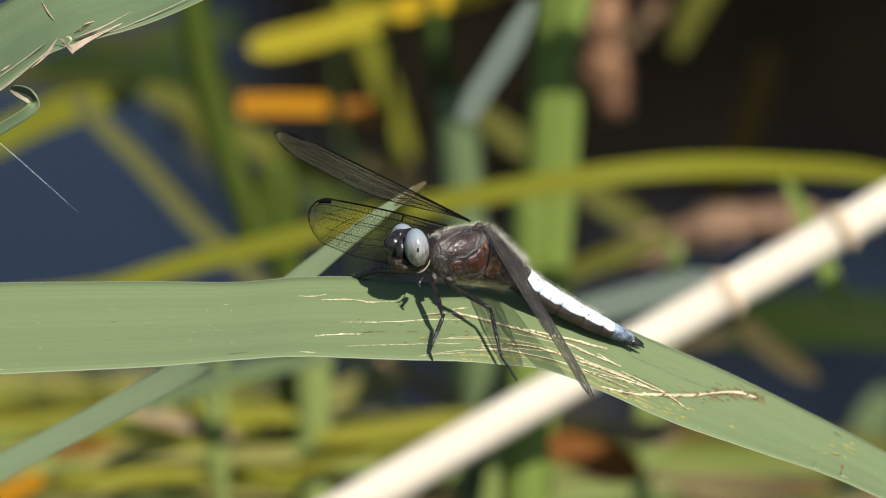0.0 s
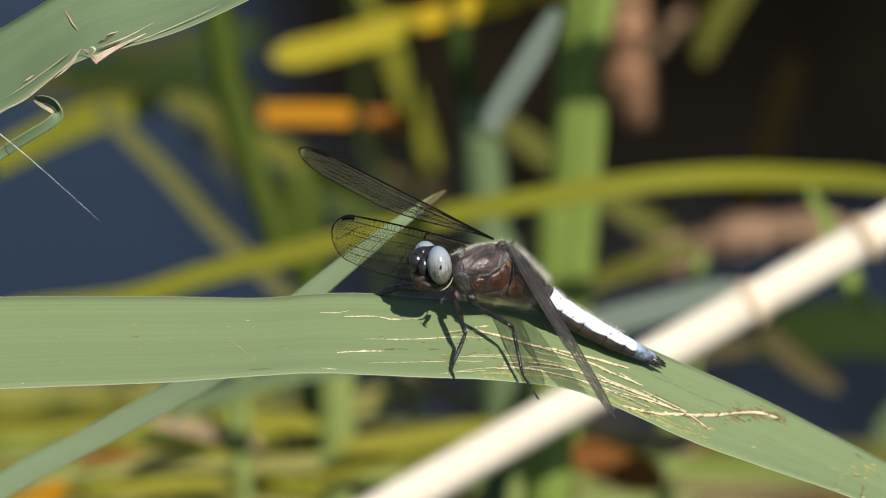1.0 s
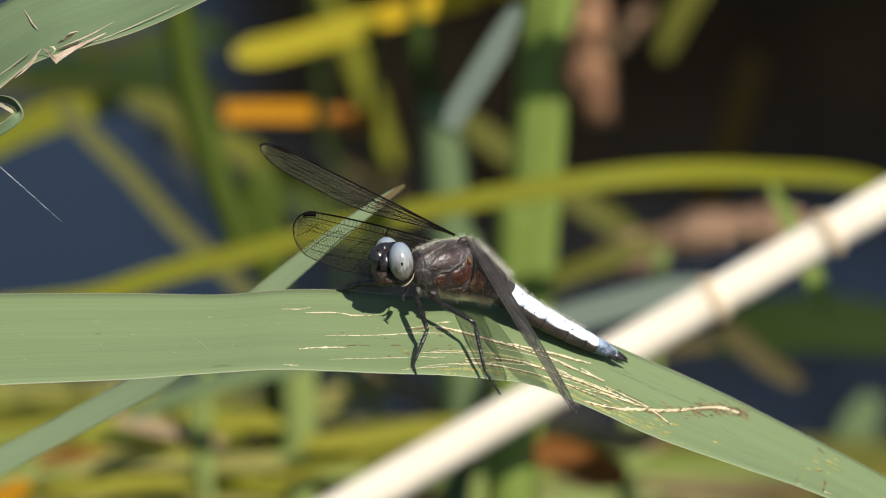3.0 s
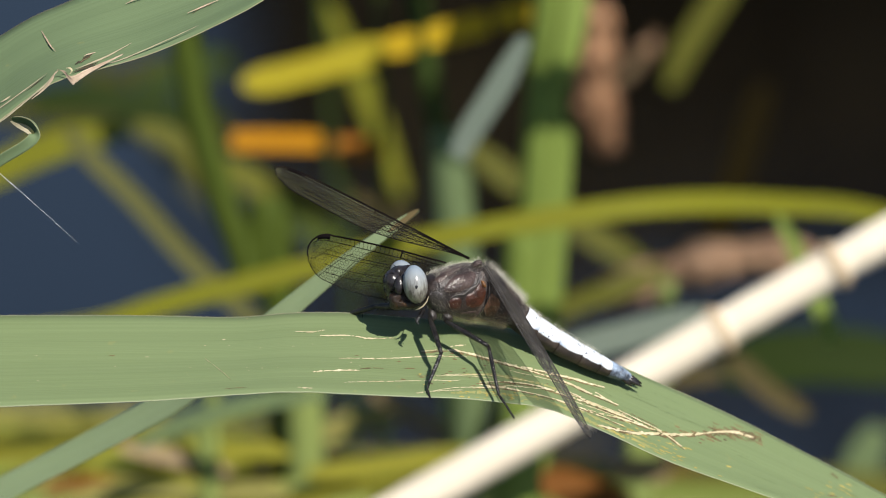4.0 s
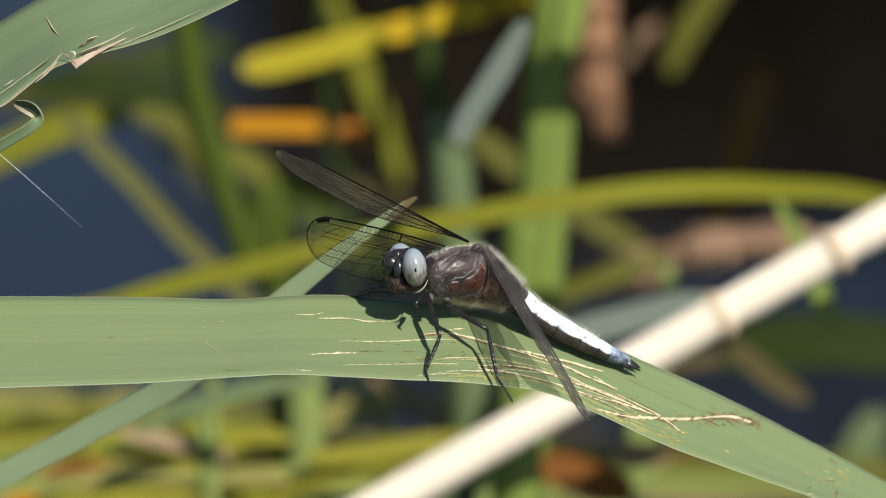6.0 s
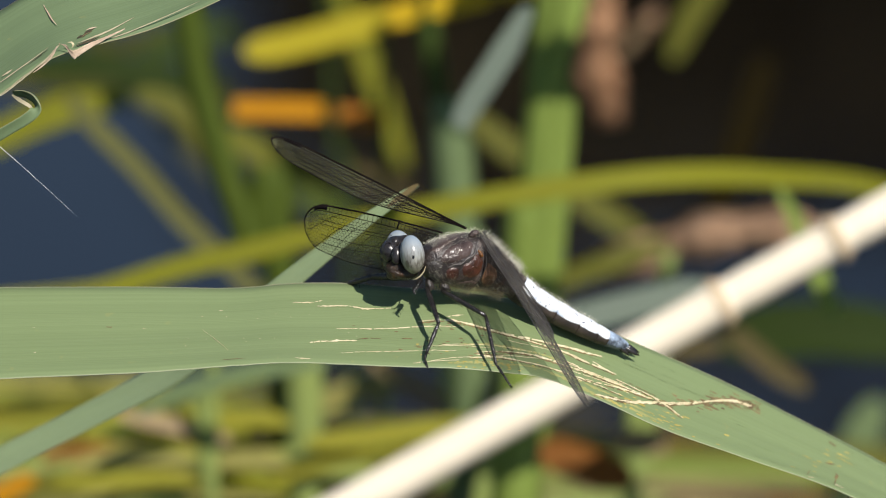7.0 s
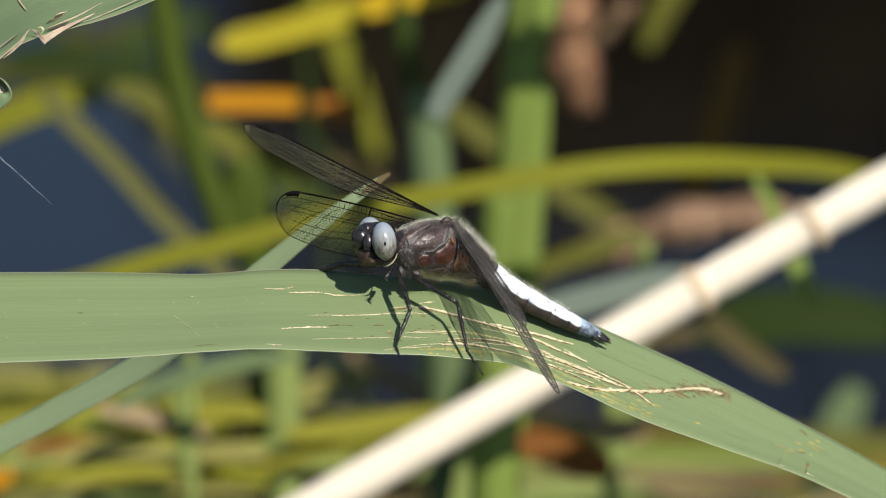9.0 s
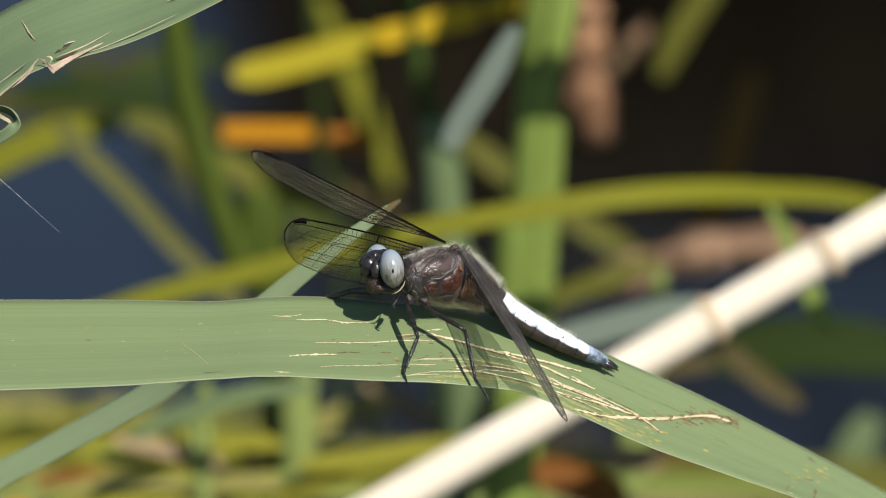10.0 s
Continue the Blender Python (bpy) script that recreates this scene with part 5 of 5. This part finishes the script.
    return ob, BVHTree.FromPolygons(verts, faces)


thorax, THORAX_SKIN = thorax_body()


def on_thorax(x, z, lift=0.0):
    """The place on the near flank of the thorax at (x, z) millimetres, lifted along the skin's normal."""
    p, out, _, _ = THORAX_SKIN.ray_cast(Vector((x, -40, z)) * 0.001, Vector((0, 1, 0)))
    if p is None:
        p, out, _, _ = THORAX_SKIN.find_nearest(Vector((x, 2, z)) * 0.001)
    return p + (out if out.y < 0 else -out) * lift * 0.001


def flank_plate(corners, dome, mat, label):
    """A domed skin plate on the flank, round (x, z) corners, its rim sunk into the seam."""
    n = len(corners)
    centre = Vector((sum(x for x, z in corners) / n, 0, sum(z for x, z in corners) / n))
    ring = [glide([(x, 0, z) for x, z in corners + corners[:3]], 1 + n * j / 40) for j in range(40)]
    verts, faces = [on_thorax(centre.x, centre.z, dome)], []
    for i in range(1, 10):
        k = i / 9
        for j, q in enumerate(ring):
            p = centre + (q - centre) * k
            rough = 0.14 * noise.noise(Vector((p.x * 1.3, p.z * 1.3, dome * 9))) + 0.06 * noise.noise(Vector((p.x * 4.1, p.z * 4.1, dome * 5)))
            verts.append(on_thorax(p.x, p.z, dome * 0.6 * (1 - k ** 3) - 0.12 * k ** 6 + rough * (1 - 0.5 * k)))
    for j in range(40):
        faces.append((0, 1 + j, 1 + (j + 1) % 40))
        for i in range(8):
            a, b = 1 + i * 40, 41 + i * 40
            faces.append((a + j, b + j, b + (j + 1) % 40, a + (j + 1) % 40))
    return link_mesh("side_plate", verts, faces, mat, thorax, label)


flank_plate([(-1.4, 0.6), (-0.4, 2.1), (1.4, 3.4), (3.2, 3.85), (4.1, 3.3), (2.7, 2.5), (0.9, 1.3), (-0.5, 0.1)], 0.22, PLATE_GREY, "grey-brown shoulder plate")
flank_plate([(0.1, -0.4), (1.3, 1.2), (3.2, 2.2), (4.9, 2.4), (5.3, 1.3), (4.7, 0.1), (3.2, -0.8), (1.6, -1.2), (0.5, -1.1)], 0.34, PLATE_SHEEN, "dark brown shoulder plate")
flank_plate([(1.1, -2.2), (1.9, -1.65), (2.9, -1.75), (3.1, -2.6), (2.6, -3.6), (1.5, -3.7), (1.0, -3.0)], 0.30, PLATE_RED, "dark red side plate")
flank_plate([(3.5, -1.4), (4.7, -0.7), (5.6, 0.5), (6.3, 0.1), (6.8, -0.9), (6.3, -2.4), (5.3, -3.3), (4.0, -3.4), (3.4, -2.6)], 0.32, PLATE_RED, "dark red side plate")
flank_plate([(6.8, -1.1), (7.7, -0.9), (8.7, -1.8), (8.8, -3.2), (8.0, -4.4), (6.8, -4.7), (6.2, -3.7), (6.5, -2.4)], 0.24, PLATE_TAN, "tan-red hairy side plate")
flank_plate([(2.6, -3.95), (4.2, -3.65), (5.5, -3.6), (5.7, -4.4), (4.3, -4.9), (2.8, -4.8)], 0.22, PLATE_GREY, "grey side plate")
flank_plate([(-2.2, -1.2), (-0.8, -0.6), (0.6, -1.4), (0.8, -3.1), (0.5, -4.4), (-1.2, -4.7), (-2.2, -3.6)], 0.25, PLATE_DARK, "dark furred front plate")
ridge = [on_thorax(x, z, 0.02) for x, z in ((5.8, 2.3), (5.6, 1.3), (5.2, 0.2), (4.2, -0.45), (3.3, -1.2), (2.3, -1.3), (1.4, -1.75))]
mesh_part("seam_ridge", tube([glide(ridge, i / 4) for i in range(25)], [0.00010 + 0.00010 * math.sin(math.pi * i / 24) + 0.00008 * noise.noise(Vector((i * 0.9, 0, 0))) for i in range(25)], 8), PLATE_PALE, thorax, "pale grey seam ridge")
ridge = [on_thorax(x, z, 0.05) for x, z in ((6.3, 1.6), (6.9, 0.4), (7.1, -0.7), (6.7, -2.2), (6.0, -3.3))]
mesh_part("seam_ridge", tube([glide(ridge, i / 4) for i in range(17)], [0.00006 + 0.0001 * math.sin(math.pi * i / 16) for i in range(17)], 8), PLATE_DARK, thorax, "dark seam ridge")
for spot, size, turn, mat in (((6.2, on_thorax(6.2, 0.35).y * 1000, 0.35), (0.3, 0.3, 0.55), 30, AMBER_SPOT), ((-1.3, 0.4, -4.3), (0.6, 0.7, 0.9), 24, PLATE_DARK), ((0.9, 0.7, -4.6), (0.85, 0.7, 0.6), -24, PLATE_DARK), ((5.17, 2.4, 3.3), (0.9, 0.8, 0.5), 20, PLATE_GREY), ((6.2, 2.9, 2.4), (0.8, 0.8, 0.5), 35, PLATE_PALE)):
    m3 = Matrix.Rotation(radians(-turn), 3, "Y")
    mesh_part("side_plate", ball(Vector(spot) * 0.001, Vector(size) * 0.001, m3, 14, 22, 0.3), mat, thorax)

# abdomen: tapering rings with a chalky back
AB_LINE = mm((9.2, 5.8, -2.9), (11.8, 6.4, -5.1), (13.9, 7.2, -6.6), (18.0, 8.5, -8.9), (22.2, 9.9, -11.0), (24.5, 10.9, -12.05), (26.4, 11.8, -12.85), (28.0, 12.5, -13.5))
AB_SIZE = [(2.4, 2.7), (2.45, 2.8), (2.3, 2.8), (2.05, 2.6), (1.75, 2.2), (1.5, 1.8), (1.25, 1.45), (0.85, 0.95)]
CUTS = (0.0, 0.9, 1.9, 2.75, 3.55, 4.35, 5.15, 5.85, 6.4, 7.0)
for a, b in zip(CUTS, CUTS[1:]):
    cs, ss, scallop = [], [], []
    for i in range(9):
        k = i / 8
        s = a + (b - a) * k
        h, w, _ = glide([(x, y, 0) for x, y in AB_SIZE], s)
        swell = 0.965 + 0.045 * math.sin(math.pi * min(1, k * 1.1 + 0.06)) ** 0.5
        scallop.append(0.07 * math.exp(-((k - 0.97) / 0.16) ** 2) + 0.03 * math.exp(-((k - 0.1) / 0.2) ** 2))
        cs.append(glide(AB_LINE, s))
        ss.append((h * swell * 0.001, w * swell * 0.001))
    v, f, tops = rings(cs, ss, BODY_UP, 22, 0.92)
    axis = (cs[-1] - cs[0]).normalized()
    keel = Vector(BODY_UP) - axis * axis.dot(Vector(BODY_UP))
    keel.normalize()
    v = [p - keel * (p - cs[i // 22]).dot(keel) * (0.28 if tops[i] < 0 else 0.0) for i, p in enumerate(v)]
    late, early = max(0.0, (a - 4.9) * 0.2), (0.9 if a < 0.8 else 0.0)
    link_mesh("abdomen_segment", v, f, BLOOM_BLUE if a > 5.0 else BLOOM, dragonfly, "", values=[0.5 + 0.5 * t - late - early - scallop[i // 22] * (t < 0.45) for i, t in enumerate(tops)])
for d in (-0.35, 0.35):
    p = mm((27.5, 12.2, -13.2), (28.6, 12.6, -13.75), (29.3, 12.8, -14.1), (30.0, 13.1, -14.5))
    mesh_part("tail_clasper", tube([q + Vector((0, d * 0.0016, d * 0.0006)) for q in p], [0.0004, 0.00045, 0.0003, 0.00008], 8), BLACK)
mesh_part("tail_clasper", tube(mm((27.1, 11.4, -13.4), (27.8, 11.8, -14.0), (28.5, 12, -14.7)), [0.00045, 0.0004, 0.0001], 8), BLACK)


def fur(name, spots, length, seed, thick=0.000008, mat=None):
    """Loose fine hairs from (place, way out) spots."""
    rnd = random.Random(seed)
    verts, faces = [], []
    for p, out in spots:
        way = (out + Vector((rnd.gauss(0, 0.5), rnd.gauss(0, 0.5), rnd.gauss(0, 0.5)))).normalized()
        l = length * rnd.uniform(0.5, 1.2)
        a = way.cross(Vector((0.2, 0.9, 0.4))).normalized() * thick
        b = way.cross(a).normalized() * thick
        bend = Vector((0.25, 0, -0.15)) * l * 0.3
        o = len(verts)
        verts += [p - a, p + a * 0.5 + b, p + a * 0.5 - b, p + way * l * 0.6 - a * 0.7, p + way * l * 0.6 + a * 0.5, p + way * l + bend]
        faces += [(o, o + 1, o + 4, o + 3), (o + 1, o + 2, o + 4), (o + 2, o, o + 3, o + 4), (o + 3, o + 4, o + 5)]
    ob = link_mesh(name, verts, faces, mat or HAIR, thorax, "pale fine hair")
    return tagged(ob, kind="stuff")


def skin_spots(line, sizes, count, seed, keep):
    rnd = random.Random(seed)
    pts, n = mm(*line), len(line) - 1
    out = []
    while len(out) < count:
        s, a = rnd.uniform(0.3, n), rnd.uniform(0, 2 * math.pi)
        if not keep(s, math.cos(a)) :
            continue
        c = glide(pts, s)
        axis = (glide(pts, min(n, s + 0.05)) - glide(pts, max(0, s - 0.05))).normalized()
        side = axis.cross(Vector(BODY_UP)).normalized()
        top = side.cross(axis)
        h, w, _ = glide([(x, y, 0) for x, y in sizes], s)
        way = top * math.cos(a) + side * math.sin(a)
        out.append((c + (top * math.cos(a) * h + side * math.sin(a) * w) * 0.00096, way))
    return out


fur("chin_fur", [(p, o) for p, o in [(mm((-4.66, -2, -3.08))[0] + Vector((k * 0.00011 - 0.0014, 0, abs(k - 13) * 0.00004)), Vector((0.1, -0.3, -1))) for k in range(26)]], 0.0008, 12)
fur("back_fur", skin_spots(THORAX_LINE, THORAX_SIZE, 900, 1, lambda s, c: c > 0.8 and 0.9 < s < 3.0), 0.0010, 2)
fur("back_fur", skin_spots(THORAX_LINE, THORAX_SIZE, 1500, 11, lambda s, c: c > 0.75 and s > 2.9), 0.0015, 12)
fur("belly_fur", skin_spots(THORAX_LINE, THORAX_SIZE, 2600, 3, lambda s, c: c < -0.62 and s > 1.2), 0.0015, 4, 0.00001, HAIR_TAN)
fur("side_fur", skin_spots(THORAX_LINE, [(a + 0.3, b + 0.3) for a, b in THORAX_SIZE], 620, 5, lambda s, c: -0.95 < c < 0.5 and (s < 1.7 or s > 4.2)), 0.0009, 6)
fur("down", skin_spots(THORAX_LINE, [(a + 0.35, b + 0.35) for a, b in THORAX_SIZE], 420, 15, lambda s, c: -0.95 < c < -0.2), 0.0006, 16, 0.00001)
AB_MM = [tuple(p * 1000) for p in AB_LINE]
fur("abdomen_fur", skin_spots(AB_MM, AB_SIZE, 1300, 7, lambda s, c: s < 4.2 and c > 0.4), 0.0008, 8)

# head: turned on its neck, eyes, face and mouth
NECK = mm((-2.08, -0.5, -1.67))[0]
HEAD_AT = Matrix.Translation(NECK)


def from_neck(shape):
    return [v - NECK for v in shape[0]], shape[1]


head = mesh_part("head", from_neck(joined([ball(mm((-5.67, 1, 0.08))[0], (0.0030, 0.0026, 0.0030), None, 12, 18, 0.1), ball(mm((-3.83, 0.5, -0.75))[0], (0.0018, 0.0024, 0.0028), None, 10, 14)])), BLACK, label="glossy black head")
head.location = NECK


def eye(place, radii, turn, label):
    c = mm(place)[0]
    v, f = ball((0, 0, 0), radii, Euler([radians(k) for k in turn]).to_matrix(), 18, 26)
    ob = link_mesh("compound_eye", v, f, EYE_PALE, head, label)
    ob.location = c - NECK
    return ob


eye((-3.88, -2.6, 0.17), (0.00185, 0.0024, 0.0029), (0, -8, 0), "pale grey-blue compound eye")
eye((-5.85, 4.2, 1.42), (0.0019, 0.0022, 0.0024), (0, -14, 0), "pale grey-blue compound eye")
mesh_part("pupil_spot", from_neck(ball(mm((-3.7, -4.95, -0.17))[0], (0.00019, 0.00012, 0.00034), None, 6, 8)), BLACK, head)
mesh_part("eye_rim", from_neck(tube(mm((-1.91, -2, -1.58), (-2.16, -2.7, -2.33), (-2.66, -3, -2.99), (-3.24, -3, -3.41), (-3.83, -2.8, -3.58)), [0.00005, 0.0001, 0.00013, 0.00012, 0.00006], 8)), DRY, head, "cream rim behind the eye")
mesh_part("forehead", from_neck(ball(mm((-7.24, -0.8, 0.67))[0], (0.0014, 0.0016, 0.0017), None, 12, 16, 0.12)), BLACK, head)
mesh_part("vertex_knob", from_neck(ball(mm((-6.41, -0.6, 2))[0], (0.0008, 0.0010, 0.0008), None, 8, 12, 0.2)), BLACK, head)
mesh_part("cheek", from_neck(ball(mm((-6.24, -2.4, -0))[0], (0.0008, 0.0008, 0.0014), None, 8, 12, 0.2)), BLACK, head)
mesh_part("mouth", from_neck(ball(mm((-6.33, -1.2, -2))[0], (0.0015, 0.0014, 0.0015), None, 10, 14, 0.35)), MOUTH, head, "brown and amber mouthparts")
mesh_part("jaw", from_neck(ball(mm((-4.99, -1.4, -2.66))[0], (0.0019, 0.0014, 0.0008), None, 8, 14, 0.3)), MOUTH, head)
for x in (0, 1):
    p = mm((-7.1, -2, 1.7), (-7.5, -2.6, 2.1), (-7.9, -3.2, 2.35))
    mesh_part("antenna", from_neck(tube([q + Vector((0.0006 * x, 0.0025 * x, 0.0008 * x)) for q in p], [0.00009, 0.00005, 0.00002], 6)), BLACK, head)


# legs
def leg(name, pts, thick, seed):
    p = mm(*pts)
    names = ("thigh", "shin", "foot")
    root = None
    n = len(p)
    for k in range(n - 1):
        a, b = p[k], p[k + 1]
        r = thick * (1.0, 0.72, 0.5, 0.42)[min(k, 3)]
        shape = tube([a + (b - a) * i / 8 for i in range(9)], [r * (0.8 + 0.35 * math.sin(math.pi * (i / 8) ** 0.7)) for i in range(9)], 8)
        pieces = []
        rnd = random.Random(seed + k)
        if k < 2:
            for i in range(14):
                c = a + (b - a) * ((i + 0.6) / 14.6)
                side = (b - a).normalized().cross(Vector((0.0, 1.0, 0.1))).normalized() * (1 if i % 2 else -1)
                pieces.append(tube([c, c + (side + (b - a).normalized() * 0.5) * thick * rnd.uniform(1.2, 2.2)], [thick * 0.14, thick * 0.05], 4))
        ob = mesh_part(names[min(k, 2)], shape, LEG, root or dragonfly)
        if pieces:
            tagged(mesh_part("bristle", joined(pieces), LEG, root or ob, "short black bristles"), kind="stuff")
        root = root or ob


leg("mid", [(-1.75, 0.2, -4.6), (0.05, -4.6, -9.9), (-1.75, -6.6, -14.4), (-1.95, -7.1, -15.2), (-1.45, -8.2, -16.7)], 0.00037, 1)
leg("hind", [(0.5, 0.2, -5.1), (7.0, -3.2, -8.8), (8.55, -7.0, -15.9), (9.6, -7.9, -17.4), (10.9, -8.0, -19.4)], 0.00036, 2)
leg("fore", [(-3.5, 0.6, -3.0), (-9.71, 4.6, -3.1), (-13.5, 7.7, -4.25), (-14.4, 8.0, -4.62)], 0.00056, 3)
leg("fore", [(-2.66, -0.6, -3.6), (-3.2, -2, -4.6), (-3.7, -2.4, -5.2), (-3.3, -2.6, -5.75)], 0.00028, 4)


# wings
def wing(label, base, tip, chord, shapes, seed, nodus=0.48, camber=0.05, fine=0.000018, skin=None, costa=0.00012, main=0.00004, mark_to=0.15, net=None):
    """A netted wing: base, tip and the way from its front edge to its rear edge, in millimetres."""
    rnd = random.Random(seed)
    b, t = mm(base, tip)
    c = Vector(chord) * 0.001
    span = t - b
    up = span.cross(c).normalized()
    front, rear = shapes

    def at(s, u):
        s = min(1.0, max(0.0, s))
        f0 = front(s)
        r0 = rear(s)
        k = f0 + (r0 - f0) * u
        return b + span * s + c * k + up * (c.length * camber * math.sin(math.pi * u) * math.sin(math.pi * min(1, s + 0.1)) + 0.0004 * math.sin(u * 19) * (1 - s) * 0.3)

    root = mesh_part("wing", ([], []), skin or MEMBRANE, label=label)
    rows, cols = 44, 12
    verts = [at(1 - (1 - i / rows) ** 1.9, j / cols) for i in range(rows + 1) for j in range(cols + 1)]
    faces = [(i * (cols + 1) + j, i * (cols + 1) + j + 1, (i + 1) * (cols + 1) + j + 1, (i + 1) * (cols + 1) + j) for i in range(rows) for j in range(cols)]
    me = root.data
    me.from_pydata(verts, [], faces)
    for p in me.polygons:
        p.use_smooth = True
    pieces = []

    out = (up if up.y < 0 else -up) * 0.00003

    def vein(path, r):
        pieces.append(tube([p + out for p in path], [r] * len(path), 4))

    def line(u0, u1, s0, s1, r, bow=0.0, n=26):
        vein([at(s0 + (s1 - s0) * i / n, u0 + (u1 - u0) * (i / n) + bow * math.sin(math.pi * i / n)) for i in range(n + 1)], r)

    vein([at(1 - (1 - i / 60) ** 1.9, 0) for i in range(61)], costa)
    vein([at(1 - (1 - i / 60) ** 1.9, 1) for i in range(61)], 0.00007)
    line(0.10, 0.03, 0.0, nodus, costa * 0.5)
    line(0.14, 0.12, 0.0, 0.97, costa * 0.5)
    for k in (0.26, 0.42, 0.60, 0.78):
        line(k * 0.6 + 0.1, k + rnd.uniform(0.0, 0.06), 0.0, 0.93 - 0.10 * k, main, rnd.uniform(-0.03, 0.03))
    for k in range(7):
        s0, reach = 0.10 + 0.11 * k, 0.20 + 0.01 * k
        vein([at(s0 + reach * (i / 16), 0.16 + 0.1 * (k % 2) + (0.82 - 0.1 * (k % 2)) * (i / 16) ** 1.6) for i in range(17)], main * 0.8)
    vein([at(nodus, -0.02), at(nodus + 0.01, 0.13)], costa * 1.1)
    # ladder cells along the front edge
    s = 0.02
    while s < 0.96:
        vein([at(s, 0.0), at(s + rnd.uniform(-0.004, 0.004), 0.135)], fine * 1.2)
        s += rnd.uniform(0.022, 0.036)
    # six-sided cells over the rest
    rows, half = 13, 0.0118
    grid = {}
    for k in range(rows + 1):
        for j in range(int(0.97 / half) + 1):
            up_link = (j + k) % 2 == 0
            u = 0.135 + 0.865 * (k + (0.17 if up_link else -0.17)) / rows
            grid[k, j] = (j * half + 0.05 * (k / rows) ** 1.5 * math.sin(math.pi * j * half) + rnd.uniform(-0.0036, 0.0036), min(1.0, max(0.135, u + 0.03 * math.sin(j * half * 9 + k * 0.5) * math.sin(math.pi * k / rows) + rnd.uniform(-0.014, 0.014))))
    last = int(0.97 / half)
    for k in range(1, rows):
        vein([at(*grid[k, j]) for j in range(last + 1)], fine)
    for k in range(rows):
        for j in range(last + 1):
            if (j + k) % 2 == 0:
                vein([at(*grid[k, j]), at(*grid[k + 1, j])], fine)
    v, f = joined(pieces)
    tagged(link_mesh("vein", v, f, net or VEIN, root, "dark brown wing veins"), kind="stuff")
    mark = [at(s, u) for s in (0.85, 0.88, 0.91, 0.94) for u in (-0.02, mark_to)]
    g = up * mark_to * 0.0013
    vs = [p + g for p in mark] + [p - g for p in mark]
    fs = []
    for i in range(3):
        a = 2 * i
        fs += [(a, a + 1, a + 3, a + 2), (8 + a, 8 + a + 2, 8 + a + 3, 8 + a + 1), (a, a + 2, 10 + a, 8 + a), (a + 1, 9 + a, 11 + a, a + 3)]
    link_mesh("stigma", vs, fs, DARK_VEIN, root, "black wing mark")
    return root


def outline(root_share, fill, run, swell=0.7):
    """Front and rear edges, as shares of the chord: narrow or wide at the root, rounded off at the tip."""
    def close(s):
        e = max(0.0, (s - 0.86) / 0.14)
        return 1 - math.sqrt(max(0.0, 1 - e * e))

    def front(s):
        return -0.04 * math.sin(math.pi * s) + 0.38 * close(s)

    def rear(s):
        r = root_share + (1 - root_share) * math.sin(math.pi / 2 * min(1, s / fill)) ** (swell * 1.25) - run * max(0, s - 0.6) ** 1.5
        return r * (1 - close(s)) + 0.38 * close(s)

    return front, rear


wing("clear netted wing held up and forward", (4.1, 6, 4.1), (-24.74, 8, 18.34), (-0.5, -3.0, -3.3), outline(0.03, 0.6, 0.5, 1.15), 1, camber=-0.03, fine=0.00003, costa=0.00016, main=0.00005, mark_to=0.12)
wing("clear netted wing held forward", (0.67, 5.5, 3.43), (-19.59, 8, 7.9), (-0.9, 3.0, -7.3), outline(0.6, 0.3, 0.8), 2, 0.32, 0.05, 0.00003, MEMBRANE_CLEAR, 0.00013, 0.00005, mark_to=0.09)
wing("clear netted wing hanging down", (6, 1.5, 3.42), (21.6, -12, -22.2), (1.25, 5.6, 0.5), outline(0.8, 0.3, 1.0), 3, fine=0.00002, skin=MEMBRANE_DULL, net=VEIN_SHEEN, costa=0.0001, main=0.00005, mark_to=0.03)
near_wing = wing("clear netted wing pressed beside another", (7.0, 0.8, 1.2), (15.5, -19, -12.9), (1.5, 7.2, 0.8), outline(1.0, 0.3, 1.1), 4, fine=0.000022, skin=MEMBRANE_DULL, net=VEIN_SHEEN, costa=0.0001, main=0.00006, mark_to=0.03)

# seconds and turns of the head
NODS = [(0.0, 0, 0, 0), (9.5, 0, 0, 0), (9.6, 0, 0, 0), (9.7, -20, 43, 0), (9.8, -20, 46, 0), (9.9, -20, 45, 0), (10.0, 0, 0, 0)]

# seconds and degrees by which the wing beside the body is lifted about its root
WING_ROOT = Vector((0.007, 0.0008, 0.0012))
LIFTS = [(0.0, 0), (6.2, 0), (6.8, 2), (7.3, 4), (8.5, 4), (9.3, 4), (9.8, 4), (10.0, 1)]


def motions():
    for thing, sway in ((leaf, PERCH_SWAY), (dragonfly, PERCH_SWAY)):
        walk(thing, [(t, PERCH @ pose(x / 1000, 0, z / 1000, 0, a, 0)) for t, x, z, a in sway])
    for thing in (torn_leaf, curl, thread):
        walk(thing, [(t, PERCH @ pose(x / 1000, 0, z / 1000)) for t, x, z, a in UPPER_SWAY])
    walk(back_leaf, [(t, PERCH @ pose(x / 1000, 0, z / 1000)) for t, x, z, a in BACK_SWAY])
    walk(head, [(t, HEAD_AT @ pose(0, 0, 0, a, b, c)) for t, a, b, c in NODS])
    walk(near_wing, [(t, Matrix.Translation(WING_ROOT) @ pose(0, 0, 0, 0, -a, 0) @ Matrix.Translation(-WING_ROOT)) for t, a in LIFTS])


motions()
